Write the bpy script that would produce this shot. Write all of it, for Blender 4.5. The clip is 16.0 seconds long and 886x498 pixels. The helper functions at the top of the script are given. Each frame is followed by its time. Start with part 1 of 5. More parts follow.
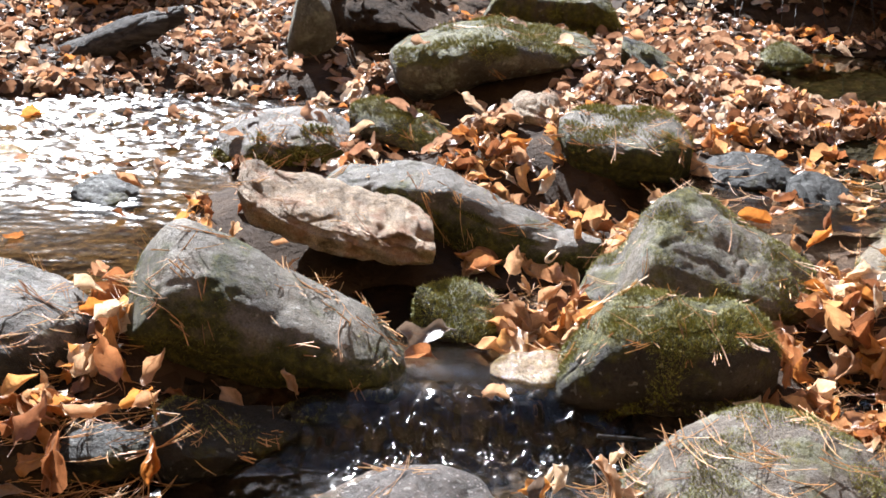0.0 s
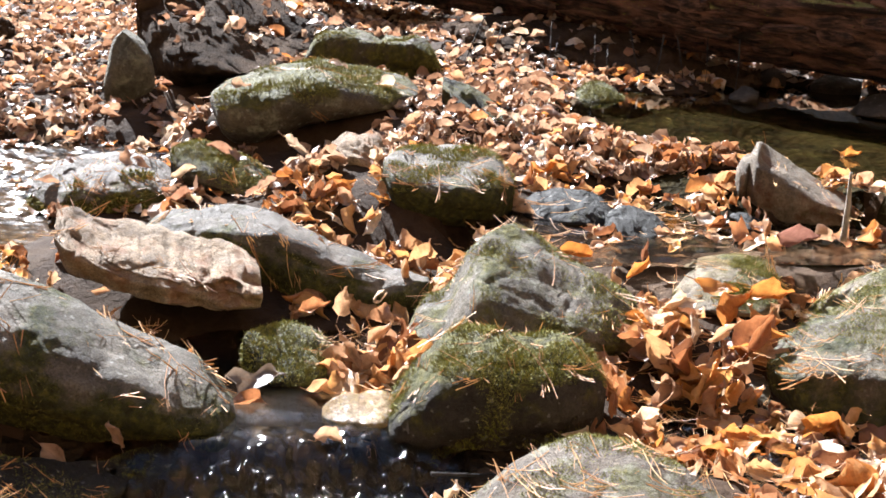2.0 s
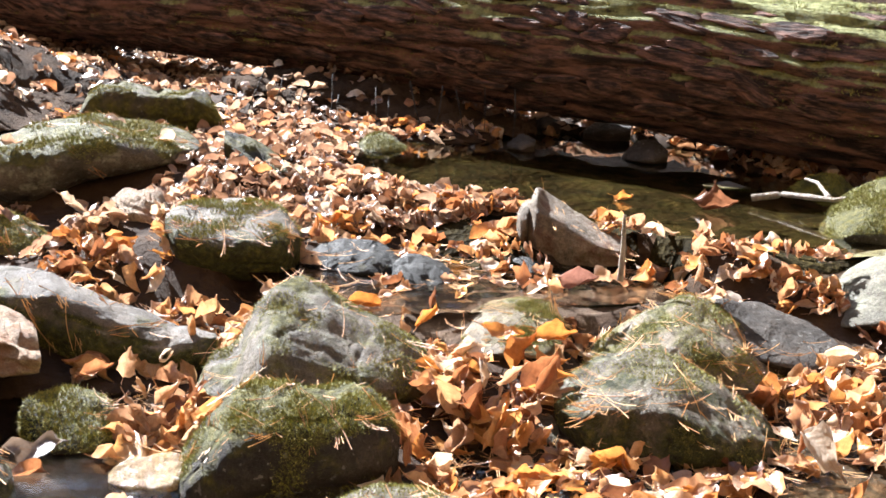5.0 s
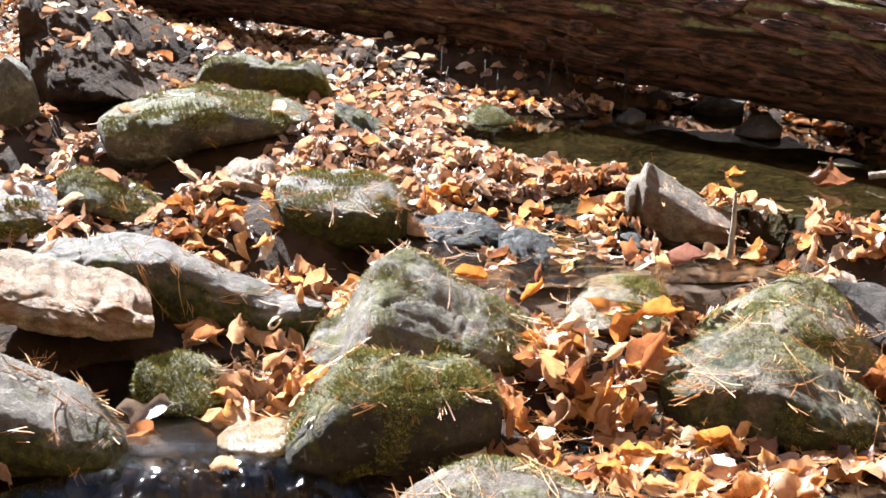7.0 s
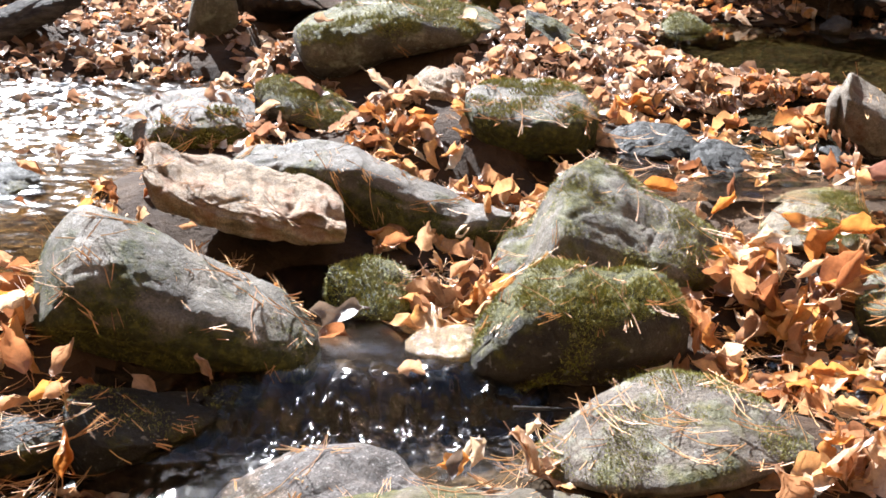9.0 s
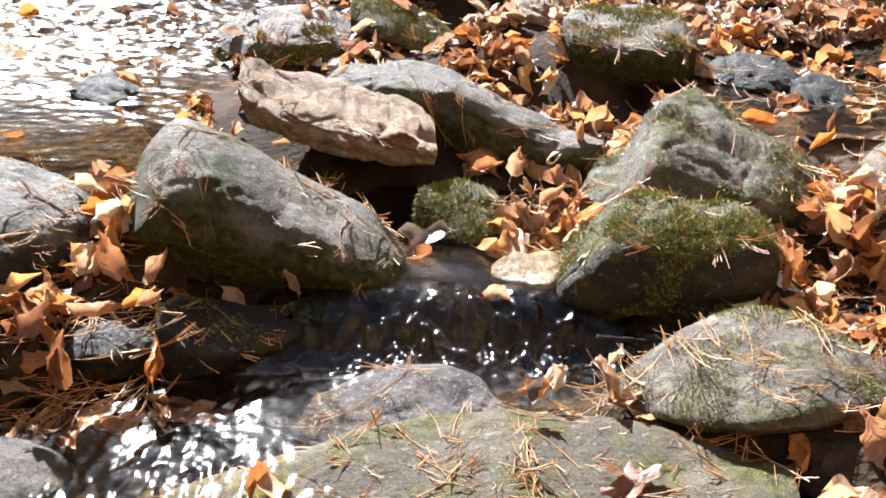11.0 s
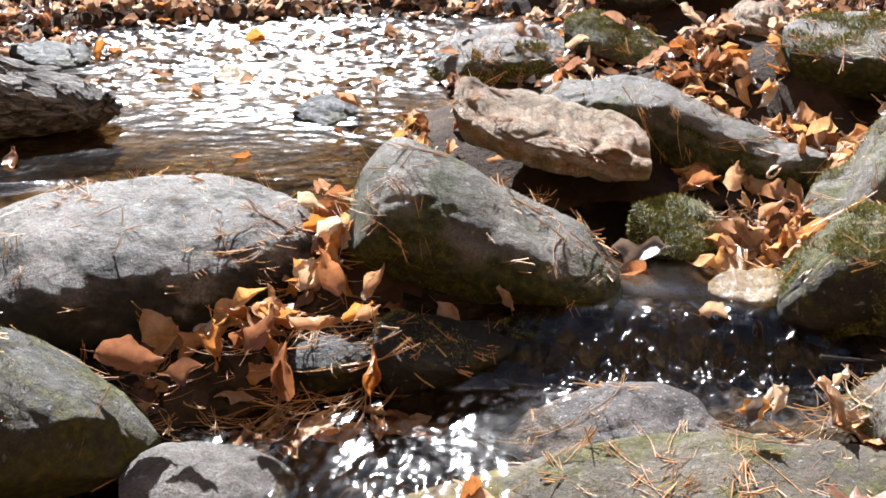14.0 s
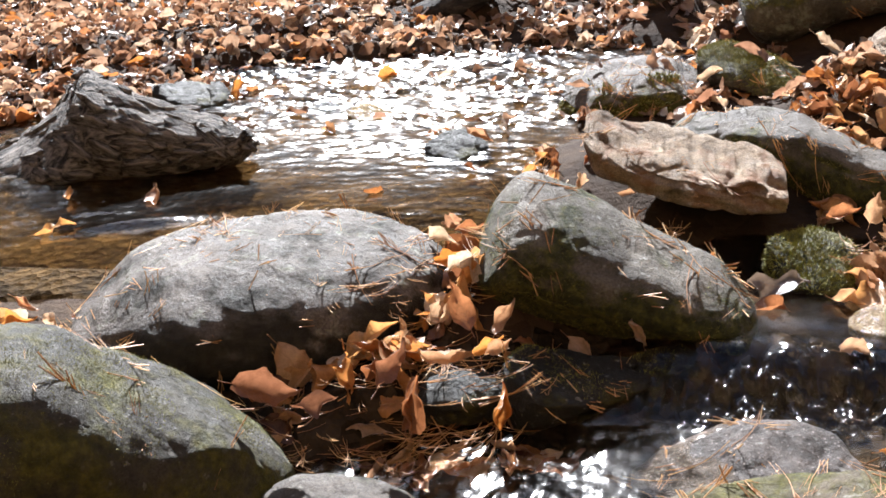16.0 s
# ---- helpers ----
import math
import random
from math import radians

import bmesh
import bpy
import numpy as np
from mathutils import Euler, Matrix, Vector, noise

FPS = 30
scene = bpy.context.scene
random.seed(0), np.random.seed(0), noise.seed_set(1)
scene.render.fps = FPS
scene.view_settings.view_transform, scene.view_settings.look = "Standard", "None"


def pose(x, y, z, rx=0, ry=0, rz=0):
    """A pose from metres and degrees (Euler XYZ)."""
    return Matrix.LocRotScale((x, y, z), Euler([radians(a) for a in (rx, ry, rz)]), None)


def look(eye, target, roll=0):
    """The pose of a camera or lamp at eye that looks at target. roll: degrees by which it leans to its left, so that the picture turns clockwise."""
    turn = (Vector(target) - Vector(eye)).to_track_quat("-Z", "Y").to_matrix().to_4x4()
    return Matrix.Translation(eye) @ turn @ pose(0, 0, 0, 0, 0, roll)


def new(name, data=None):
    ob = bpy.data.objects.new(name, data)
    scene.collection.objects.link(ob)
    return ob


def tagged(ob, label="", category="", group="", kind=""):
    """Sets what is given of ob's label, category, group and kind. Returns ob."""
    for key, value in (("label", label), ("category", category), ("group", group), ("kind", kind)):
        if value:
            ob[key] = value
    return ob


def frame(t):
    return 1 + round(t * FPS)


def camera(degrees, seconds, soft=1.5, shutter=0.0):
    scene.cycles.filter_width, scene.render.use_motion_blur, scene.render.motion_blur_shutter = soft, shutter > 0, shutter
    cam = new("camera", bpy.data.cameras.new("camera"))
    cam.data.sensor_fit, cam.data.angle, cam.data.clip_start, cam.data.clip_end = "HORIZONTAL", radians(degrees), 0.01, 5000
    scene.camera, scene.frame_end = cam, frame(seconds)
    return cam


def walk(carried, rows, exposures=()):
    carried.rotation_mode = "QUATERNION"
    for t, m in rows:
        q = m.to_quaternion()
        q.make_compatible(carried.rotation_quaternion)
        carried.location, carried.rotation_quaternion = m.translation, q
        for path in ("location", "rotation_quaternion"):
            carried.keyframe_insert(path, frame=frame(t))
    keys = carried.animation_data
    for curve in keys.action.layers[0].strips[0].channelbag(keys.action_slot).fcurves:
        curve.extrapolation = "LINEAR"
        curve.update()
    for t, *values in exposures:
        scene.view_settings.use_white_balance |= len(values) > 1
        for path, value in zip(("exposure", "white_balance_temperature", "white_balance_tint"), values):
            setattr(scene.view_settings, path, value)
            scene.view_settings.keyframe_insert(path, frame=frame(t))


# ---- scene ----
from mathutils.bvhtree import BVHTree

# One handheld spot; the camera pans: seconds, yaw, pitch, roll in degrees.
EYE = (0.0, 0.0, 0.95)
PAN = (
    (0.0, -1.37, -19.30, 1.71),
    (0.5, -3.41, -18.79, 1.86),
    (1.0, -5.53, -18.24, 2.25),
    (1.5, -7.85, -17.64, 2.37),
    (2.0, -9.66, -17.13, 2.53),
    (2.5, -12.07, -16.95, 3.50),
    (3.0, -14.59, -16.22, 4.33),
    (3.5, -17.36, -16.00, 3.80),
    (4.0, -19.25, -15.11, 3.03),
    (4.2, -19.73, -14.63, 3.24),
    (6.3, -19.31, -14.18, 3.33),
    (6.5, -18.06, -14.54, 3.34),
    (7.0, -14.67, -15.80, 2.92),
    (7.5, -11.40, -16.78, 2.00),
    (8.0, -8.75, -17.71, 1.45),
    (8.5, -6.64, -18.55, 1.26),
    (9.0, -5.75, -20.26, 1.27),
    (9.2, -5.47, -20.94, 1.34),
    (11.3, -0.62, -24.03, 1.42),
    (11.5, -0.02, -24.15, 0.88),
    (12.0, 1.94, -24.61, -0.04),
    (12.5, 3.63, -24.10, -0.61),
    (13.0, 5.24, -24.11, -0.87),
    (13.5, 7.00, -23.82, -1.54),
    (14.0, 9.26, -23.09, -2.27),
    (14.5, 11.13, -22.62, -3.04),
    (15.0, 12.56, -22.03, -3.44),
    (15.5, 13.98, -21.59, -3.94),
    (16.0, 15.65, -21.15, -4.71),
)
cam = camera(39.3, 16.0, soft=1.65)


def aim(yaw, pitch, roll):
    return pose(*EYE) @ pose(0, 0, 0, 0, 0, yaw) @ pose(0, 0, 0, 90 + pitch) @ pose(0, 0, 0, 0, 0, roll)


LIGHT_LEVELS = ((0.0, 2.27), (2.0, 2.48), (3.5, 2.66), (7.0, 2.74), (9.0, 2.63), (12.0, 2.33), (16.0, 2.15))
walk(cam, [(t, aim(a, b, c)) for t, a, b, c in PAN], exposures=[(t, e, 6000, 10) for t, e in LIGHT_LEVELS])

# ---- world and sun ----
SUN_AZIMUTH, SUN_HEIGHT = 20.0, 36.0      # degrees to the left of +y, and above the horizon
world = bpy.data.worlds.new("sky")
scene.world = world
world.use_nodes = True
wn = world.node_tree.nodes
sky = wn.new("ShaderNodeTexSky")
sky.sky_type, sky.sun_disc = "NISHITA", False
sky.dust_density, sky.ozone_density = 0.9, 0.5
sky.sun_elevation, sky.sun_rotation = radians(SUN_HEIGHT), radians(-SUN_AZIMUTH)
world.node_tree.links.new(sky.outputs[0], wn["Background"].inputs[0])
wn["Background"].inputs[1].default_value = 0.052
sun = new("sun", bpy.data.lights.new("sun", "SUN"))
sun.data.energy, sun.data.angle, sun.data.color = 5.0, radians(0.55), (1.0, 0.98, 0.955)
sun_from = Vector((-math.sin(radians(SUN_AZIMUTH)) * math.cos(radians(SUN_HEIGHT)),
                   math.cos(radians(SUN_AZIMUTH)) * math.cos(radians(SUN_HEIGHT)), math.sin(radians(SUN_HEIGHT))))
sun.matrix_world = look(sun_from * 20, (0, 0, 0))


# ---- materials ----
def material(name):
    m = bpy.data.materials.new(name)
    m.use_nodes = True
    return m, m.node_tree.nodes, m.node_tree.links, m.node_tree.nodes["Principled BSDF"]


def tex(n, l, kind, scale, detail=4.0, rough=0.6, coords="Object", stretch=(1, 1, 1)):
    """A noise, wave or voronoi texture in metres of the object."""
    tc, mp = n.new("ShaderNodeTexCoord"), n.new("ShaderNodeMapping")
    mp.inputs["Scale"].default_value = stretch
    l.new(tc.outputs[coords], mp.inputs[0])
    t = n.new("ShaderNodeTex" + kind)
    t.inputs["Scale"].default_value = scale
    if kind == "Noise":
        t.inputs["Detail"].default_value, t.inputs["Roughness"].default_value = detail, rough
    l.new(mp.outputs[0], t.inputs["Vector"])
    return t


def ramp(n, l, value, stops):
    r = n.new("ShaderNodeValToRGB")
    e = r.color_ramp.elements
    while len(e) < len(stops):
        e.new(0.5)
    for i, (p, c) in enumerate(stops):
        e[i].position, e[i].color = p, (*c, 1) if not isinstance(c, float) else (c, c, c, 1)
    l.new(value, r.inputs[0])
    return r.outputs[0]


def mix(n, l, fac, a, b, blend="MIX"):
    m = n.new("ShaderNodeMix")
    m.data_type, m.blend_type = "RGBA", blend
    for sock, v in ((m.inputs[0], fac), (m.inputs[6], a), (m.inputs[7], b)):
        if hasattr(v, "links"):
            l.new(v, sock)
        else:
            sock.default_value = v if isinstance(v, float) else (*v, 1)
    return m.outputs[2]


def maths(n, l, op, a, b):
    m = n.new("ShaderNodeMath")
    m.operation, m.use_clamp = op, True
    for sock, v in zip(m.inputs, (a, b)):
        if hasattr(v, "links"):
            l.new(v, sock)
        else:
            sock.default_value = v
    return m.outputs[0]


def bump(n, l, bsdf, height, strength, distance):
    b = n.new("ShaderNodeBump")
    b.inputs["Strength"].default_value, b.inputs["Distance"].default_value = strength, distance
    l.new(height, b.inputs["Height"])
    if bsdf.inputs["Normal"].links:
        l.new(bsdf.inputs["Normal"].links[0].from_socket, b.inputs["Normal"])
    l.new(b.outputs[0], bsdf.inputs["Normal"])


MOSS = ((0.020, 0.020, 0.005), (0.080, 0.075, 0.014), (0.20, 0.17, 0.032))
# moss tones deepened with the painted shade of backlit fronts
SHADED_MOSS = ((0.008, 0.008, 0.004), (0.042, 0.045, 0.011), (0.15, 0.14, 0.026))
SHADE_STAIN = ((0.010, 0.009, 0.006), (0.028, 0.024, 0.016), (0.060, 0.050, 0.032))    # dark wet stain with painted shade, for steep faces of bare stones


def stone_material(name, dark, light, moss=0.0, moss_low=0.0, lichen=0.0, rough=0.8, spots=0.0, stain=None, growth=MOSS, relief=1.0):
    """Stone in two tones with grain; moss grows on upward faces (moss) and in patches anywhere (moss_low). Negative
    moss keeps it to steep faces, where dark growth tones also paint in shade.
    """
    m, n, l, p = material(name)
    big, mid, fine = tex(n, l, "Noise", 6, 5), tex(n, l, "Noise", 35, 6, 0.65), tex(n, l, "Noise", 260, 3, 0.7)
    tone = ramp(n, l, big.outputs[0], ((0.32, dark), (0.68, light)))
    tone = mix(n, l, 0.6, tone, ramp(n, l, mid.outputs[0], ((0.33, (0.42, 0.42, 0.42)), (0.62, (1, 1, 1)))), "MULTIPLY")
    tone = mix(n, l, 0.75, tone, ramp(n, l, fine.outputs[0], ((0.35, (0.4, 0.4, 0.4)), (0.58, (1, 1, 1)))), "MULTIPLY")
    speck = tex(n, l, "Noise", 75, 2, 0.5)
    tone = mix(n, l, ramp(n, l, speck.outputs[0], ((0.64, 0.0), (0.70, 0.55))), tone, (0.30, 0.29, 0.26))
    pit = tex(n, l, "Voronoi", 62)
    tone = mix(n, l, 0.32, tone, ramp(n, l, pit.outputs[0], ((0.10, (0.30, 0.29, 0.27)), (0.26, (1, 1, 1)))), "MULTIPLY")
    blotch = tex(n, l, "Noise", 15, 8, 0.75)
    tone = mix(n, l, 0.6, tone, ramp(n, l, blotch.outputs[0], ((0.36, (0.42, 0.40, 0.37)), (0.56, (1, 1, 1)))), "MULTIPLY")
    if stain:
        s = tex(n, l, "Noise", 11, 5)
        tone = mix(n, l, ramp(n, l, s.outputs[0], ((0.5, 0.0), (0.62, 0.85))), tone, stain)
    if spots:
        v = tex(n, l, "Voronoi", 120)
        tone = mix(n, l, ramp(n, l, v.outputs[0], ((0.12, spots), (0.3, 0.0))), tone, (0.32, 0.27, 0.25))
    if lichen:
        q = tex(n, l, "Noise", 19, 7, 0.7)
        tone = mix(n, l, ramp(n, l, q.outputs[0], ((0.56 - 0.1 * lichen, 0.0), (0.66, 0.75))), tone, (0.26, 0.26, 0.19))
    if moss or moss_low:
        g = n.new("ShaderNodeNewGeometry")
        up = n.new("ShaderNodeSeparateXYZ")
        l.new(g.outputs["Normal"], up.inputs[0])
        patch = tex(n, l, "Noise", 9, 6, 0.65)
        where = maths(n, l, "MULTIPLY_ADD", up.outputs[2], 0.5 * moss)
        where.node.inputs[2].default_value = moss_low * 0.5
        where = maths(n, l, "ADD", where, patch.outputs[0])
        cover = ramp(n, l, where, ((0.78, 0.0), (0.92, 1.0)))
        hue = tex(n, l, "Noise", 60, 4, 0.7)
        # dark growth tones put shade into the colour along with the moss
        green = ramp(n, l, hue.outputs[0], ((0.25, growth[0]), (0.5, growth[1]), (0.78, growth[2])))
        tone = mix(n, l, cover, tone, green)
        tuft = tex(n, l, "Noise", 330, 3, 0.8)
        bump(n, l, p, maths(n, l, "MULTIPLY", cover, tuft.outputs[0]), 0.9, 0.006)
    l.new(tone, p.inputs["Base Color"])
    l.new(ramp(n, l, mid.outputs[0], ((0.3, max(0.05, rough - 0.15)), (0.7, min(1.0, rough + 0.1)))), p.inputs["Roughness"])
    p.inputs["Specular IOR Level"].default_value = 0.5 if rough < 0.65 else 0.3
    crack = tex(n, l, "Noise", 24, 9, 0.72)
    bump(n, l, p, crack.outputs[0], 0.95, 0.030 * relief)
    bump(n, l, p, pit.outputs[0], 0.5, 0.006 * relief)
    bump(n, l, p, fine.outputs[0], 0.8, 0.004)
    return m


STONES = {
    # grey, grey_moss, bare and rough_moss carry painted shade on their steep faces
    "grey": stone_material("grey_stone", (0.091, 0.079, 0.067), (0.215, 0.182, 0.150), moss=-0.42, moss_low=0.92, growth=SHADED_MOSS, relief=0.35),
    "grey_moss": stone_material("grey_mossy_stone", (0.101, 0.087, 0.067), (0.30, 0.262, 0.215), moss=-0.40, moss_low=0.95, growth=SHADED_MOSS, relief=0.45),
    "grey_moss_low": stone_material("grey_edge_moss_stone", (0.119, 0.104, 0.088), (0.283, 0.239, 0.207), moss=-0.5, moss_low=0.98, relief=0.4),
    "tan": stone_material("tan_sandstone", (0.34, 0.235, 0.15), (0.62, 0.49, 0.35), rough=0.85, stain=(0.23, 0.115, 0.06)),
    "lichen": stone_material("lichen_stone", (0.119, 0.103, 0.078), (0.321, 0.271, 0.218), moss=0.05, moss_low=0.6, lichen=0.6),
    "moss_cap": stone_material("moss_capped_stone", (0.030, 0.026, 0.020), (0.120, 0.100, 0.080), moss=0.4, moss_low=0.5),
    "pale_moss": stone_material("pale_mossy_stone", (0.127, 0.099, 0.072), (0.283, 0.231, 0.183), moss=0.2, moss_low=0.4, lichen=0.5),
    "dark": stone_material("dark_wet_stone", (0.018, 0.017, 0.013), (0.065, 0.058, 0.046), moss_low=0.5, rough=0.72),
    "bare": stone_material("bare_grey_stone", (0.109, 0.092, 0.076), (0.272, 0.231, 0.199), rough=0.75, lichen=0.1, moss=-0.46, moss_low=0.98, growth=SHADE_STAIN, relief=0.6),
    "green_grey": stone_material("green_grey_stone", (0.045, 0.041, 0.032), (0.125, 0.112, 0.086), moss=0.0, moss_low=0.65, relief=0.6),
    "speckled": stone_material("speckled_stone", (0.066, 0.052, 0.045), (0.185, 0.145, 0.125), spots=0.7, rough=0.7),
    "near_slab": stone_material("slab_boulder_stone", (0.095, 0.074, 0.048), (0.21, 0.165, 0.105), moss=0.2, moss_low=0.45, relief=0.6),
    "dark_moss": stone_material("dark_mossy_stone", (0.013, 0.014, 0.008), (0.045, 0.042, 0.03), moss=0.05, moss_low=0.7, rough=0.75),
    "yellow": stone_material("wet_yellow_stone", (0.30, 0.19, 0.06), (0.55, 0.40, 0.17), rough=0.25),
    "mossy": stone_material("moss_covered_stone", (0.045, 0.038, 0.028), (0.20, 0.17, 0.125), moss=0.55, moss_low=0.32, lichen=0.2),
    "block": stone_material("block_stone", (0.082, 0.067, 0.048), (0.15, 0.12, 0.085), moss=0.1, moss_low=0.75),
    "greenish": stone_material("greenish_stone", (0.127, 0.120, 0.088), (0.300, 0.273, 0.213), moss_low=0.3, lichen=0.5),
    "wet": stone_material("black_wet_stone", (0.008, 0.008, 0.007), (0.030, 0.028, 0.025), moss_low=0.35, rough=0.72),
    "wedge": stone_material("banded_stone", (0.20, 0.15, 0.11), (0.42, 0.36, 0.28), moss_low=0.35, stain=(0.12, 0.055, 0.03)),
    "mossy_dome": stone_material("mossy_dome_stone", (0.178, 0.141, 0.092), (0.381, 0.304, 0.207), moss=0.35, moss_low=0.32),
    "moss_patch": stone_material("patchy_mossy_stone", (0.201, 0.163, 0.114), (0.429, 0.347, 0.260), moss=0.35, moss_low=0.42),
    "rough_moss": stone_material("rough_mossy_stone", (0.119, 0.097, 0.067), (0.28, 0.235, 0.165), moss=-0.25, moss_low=0.85, lichen=0.35, spots=0.3, growth=SHADED_MOSS),
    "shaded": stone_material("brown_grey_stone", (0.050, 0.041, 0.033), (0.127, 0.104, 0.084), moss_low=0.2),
    "green_moss": stone_material("green_moss_stone", (0.055, 0.050, 0.032), (0.146, 0.133, 0.088), moss=0.7, moss_low=0.55),
}


def bark_material(name, dark, light, moss=0.0, along=(1.2, 9, 9)):
    m, n, l, p = material(name)
    plates = tex(n, l, "Noise", 7, 8, 0.68, stretch=along)
    fine = tex(n, l, "Noise", 60, 5, 0.7, stretch=along)
    tone = ramp(n, l, plates.outputs[0], ((0.42, dark), (0.60, light)))
    tone = mix(n, l, 0.6, tone, ramp(n, l, fine.outputs[0], ((0.3, (0.35, 0.33, 0.3)), (0.7, (1, 1, 1)))), "MULTIPLY")
    if moss:
        g, up = n.new("ShaderNodeNewGeometry"), n.new("ShaderNodeSeparateXYZ")
        l.new(g.outputs["Normal"], up.inputs[0])
        patch = tex(n, l, "Noise", 5, 6, 0.7)
        where = maths(n, l, "MULTIPLY_ADD", up.outputs[2], 0.36 * moss)
        l.new(patch.outputs[0], where.node.inputs[2])
        hue = tex(n, l, "Noise", 40, 4)
        tone = mix(n, l, ramp(n, l, where, ((0.615, 0.0), (0.72, 1.0))), tone,
                   ramp(n, l, hue.outputs[0], ((0.3, (0.10, 0.105, 0.03)), (0.7, (0.36, 0.37, 0.15)))))
    l.new(tone, p.inputs["Base Color"])
    p.inputs["Roughness"].default_value = 0.9
    bump(n, l, p, plates.outputs[0], 1.0, 0.05)
    bump(n, l, p, fine.outputs[0], 0.6, 0.006)
    return m


STONES["bark"] = bark_material("grey_bark", (0.018, 0.015, 0.013), (0.40, 0.35, 0.31), along=(1.3, 8, 8))
STONES["driftwood"] = bark_material("dark_wood", (0.022, 0.018, 0.016), (0.10, 0.085, 0.075), along=(1, 8, 8))
TRUNK_BARK = bark_material("trunk_bark", (0.028, 0.014, 0.010), (0.30, 0.15, 0.105), moss=1.35, along=(5, 5, 1.0))
BARE_BARK = bark_material("bare_trunk_bark", (0.035, 0.018, 0.013), (0.32, 0.165, 0.12), along=(5, 5, 1.0))


def soil_material():
    m, n, l, p = material("dark_soil")
    a, b = tex(n, l, "Noise", 5, 8, 0.7), tex(n, l, "Noise", 70, 5, 0.7)
    tone = ramp(n, l, a.outputs[0], ((0.35, (0.032, 0.021, 0.014)), (0.65, (0.13, 0.085, 0.055))))
    tone = mix(n, l, 0.6, tone, ramp(n, l, b.outputs[0], ((0.3, (0.3, 0.27, 0.24)), (0.7, (1, 1, 1)))), "MULTIPLY")
    l.new(tone, p.inputs["Base Color"])
    p.inputs["Roughness"].default_value = 0.95
    p.inputs["Specular IOR Level"].default_value = 0.1
    c = tex(n, l, "Noise", 16, 7, 0.7)
    bump(n, l, p, c.outputs[0], 1.0, 0.035)
    bump(n, l, p, b.outputs[0], 1.0, 0.03)
    return m


SOIL = STONES["soil"] = soil_material()


HEAP_TONES = ((0.0, (0.12, 0.055, 0.032)), (0.14, (0.32, 0.14, 0.065)), (0.30, (0.56, 0.26, 0.075)), (0.44, (0.60, 0.37, 0.19)),
              (0.58, (0.40, 0.22, 0.13)), (0.72, (0.56, 0.40, 0.28)), (0.84, (0.60, 0.33, 0.12)), (1.0, (0.78, 0.69, 0.58)))
BANK_TONES = ((0.0, (0.12, 0.07, 0.046)), (0.22, (0.26, 0.155, 0.105)), (0.42, (0.40, 0.27, 0.195)), (0.58, (0.52, 0.40, 0.31)),
              (0.66, (0.52, 0.22, 0.06)), (0.72, (0.30, 0.16, 0.105)), (0.86, (0.56, 0.45, 0.36)), (1.0, (0.70, 0.62, 0.53)))


def leaf_material(name, per_object, tones=None, stops=None):
    """Dry beech leaves from pale tan through orange to brown; light passes through them."""
    m, n, l, p = material(name)
    if per_object:
        pick = n.new("ShaderNodeObjectInfo").outputs["Random"]
    else:
        pick = n.new("ShaderNodeNewGeometry").outputs["Random Per Island"]
    hue = ramp(n, l, pick, stops or HEAP_TONES)
    if tones:
        hue = mix(n, l, pick, *tones)
    uv, sep = n.new("ShaderNodeUVMap"), n.new("ShaderNodeSeparateXYZ")
    l.new(uv.outputs[0], sep.inputs[0])
    side = maths(n, l, "ABSOLUTE", sep.outputs[1], 0.0)
    rib = ramp(n, l, side, ((0.0, 1.0), (0.07, 0.0)))
    slant = maths(n, l, "SUBTRACT", sep.outputs[0], 0.0)
    mul = n.new("ShaderNodeMath")
    mul.operation = "MULTIPLY_ADD"
    l.new(side, mul.inputs[0])
    mul.inputs[1].default_value = -0.35
    l.new(slant, mul.inputs[2])
    wave = n.new("ShaderNodeMath")
    wave.operation = "SINE"
    freq = n.new("ShaderNodeMath")
    freq.operation = "MULTIPLY"
    l.new(mul.outputs[0], freq.inputs[0])
    freq.inputs[1].default_value = 58.0
    l.new(freq.outputs[0], wave.inputs[0])
    vein = ramp(n, l, wave.outputs[0], ((0.85, 0.0), (1.0, 0.5)))
    lines = maths(n, l, "MAXIMUM", rib, vein)
    blot = tex(n, l, "Noise", 4.5, 6, 0.72) if per_object else tex(n, l, "Noise", 60, 5, 0.7)
    tone = mix(n, l, 0.55, hue, ramp(n, l, blot.outputs[0], ((0.34, (0.32, 0.25, 0.20)), (0.58, (1, 1, 1)))), "MULTIPLY")
    tone = mix(n, l, maths(n, l, "MULTIPLY", lines, 0.75), tone, mix(n, l, 0.5, hue, (0.2, 0.1, 0.05), "MIX"))
    l.new(tone, p.inputs["Base Color"])
    p.inputs["Roughness"].default_value = 0.34
    p.inputs["Specular IOR Level"].default_value = 0.5
    bump(n, l, p, wave.outputs[0], 0.25, 0.0006)
    bump(n, l, p, blot.outputs[0], 0.6, 0.004)
    thin, share = n.new("ShaderNodeBsdfTranslucent"), n.new("ShaderNodeMixShader")
    l.new(mix(n, l, 1.0, tone, (1.0, 0.86, 0.72), "MULTIPLY"), thin.inputs[0])
    share.inputs[0].default_value = 0.44
    l.new(p.outputs[0], share.inputs[1])
    l.new(thin.outputs[0], share.inputs[2])
    l.new(share.outputs[0], n["Material Output"].inputs[0])
    return m


LEAF, LITTER = leaf_material("dry_leaf", True), leaf_material("dry_leaf_litter", False)
BANK_LITTER = leaf_material("bank_leaf_litter", False, stops=BANK_TONES)


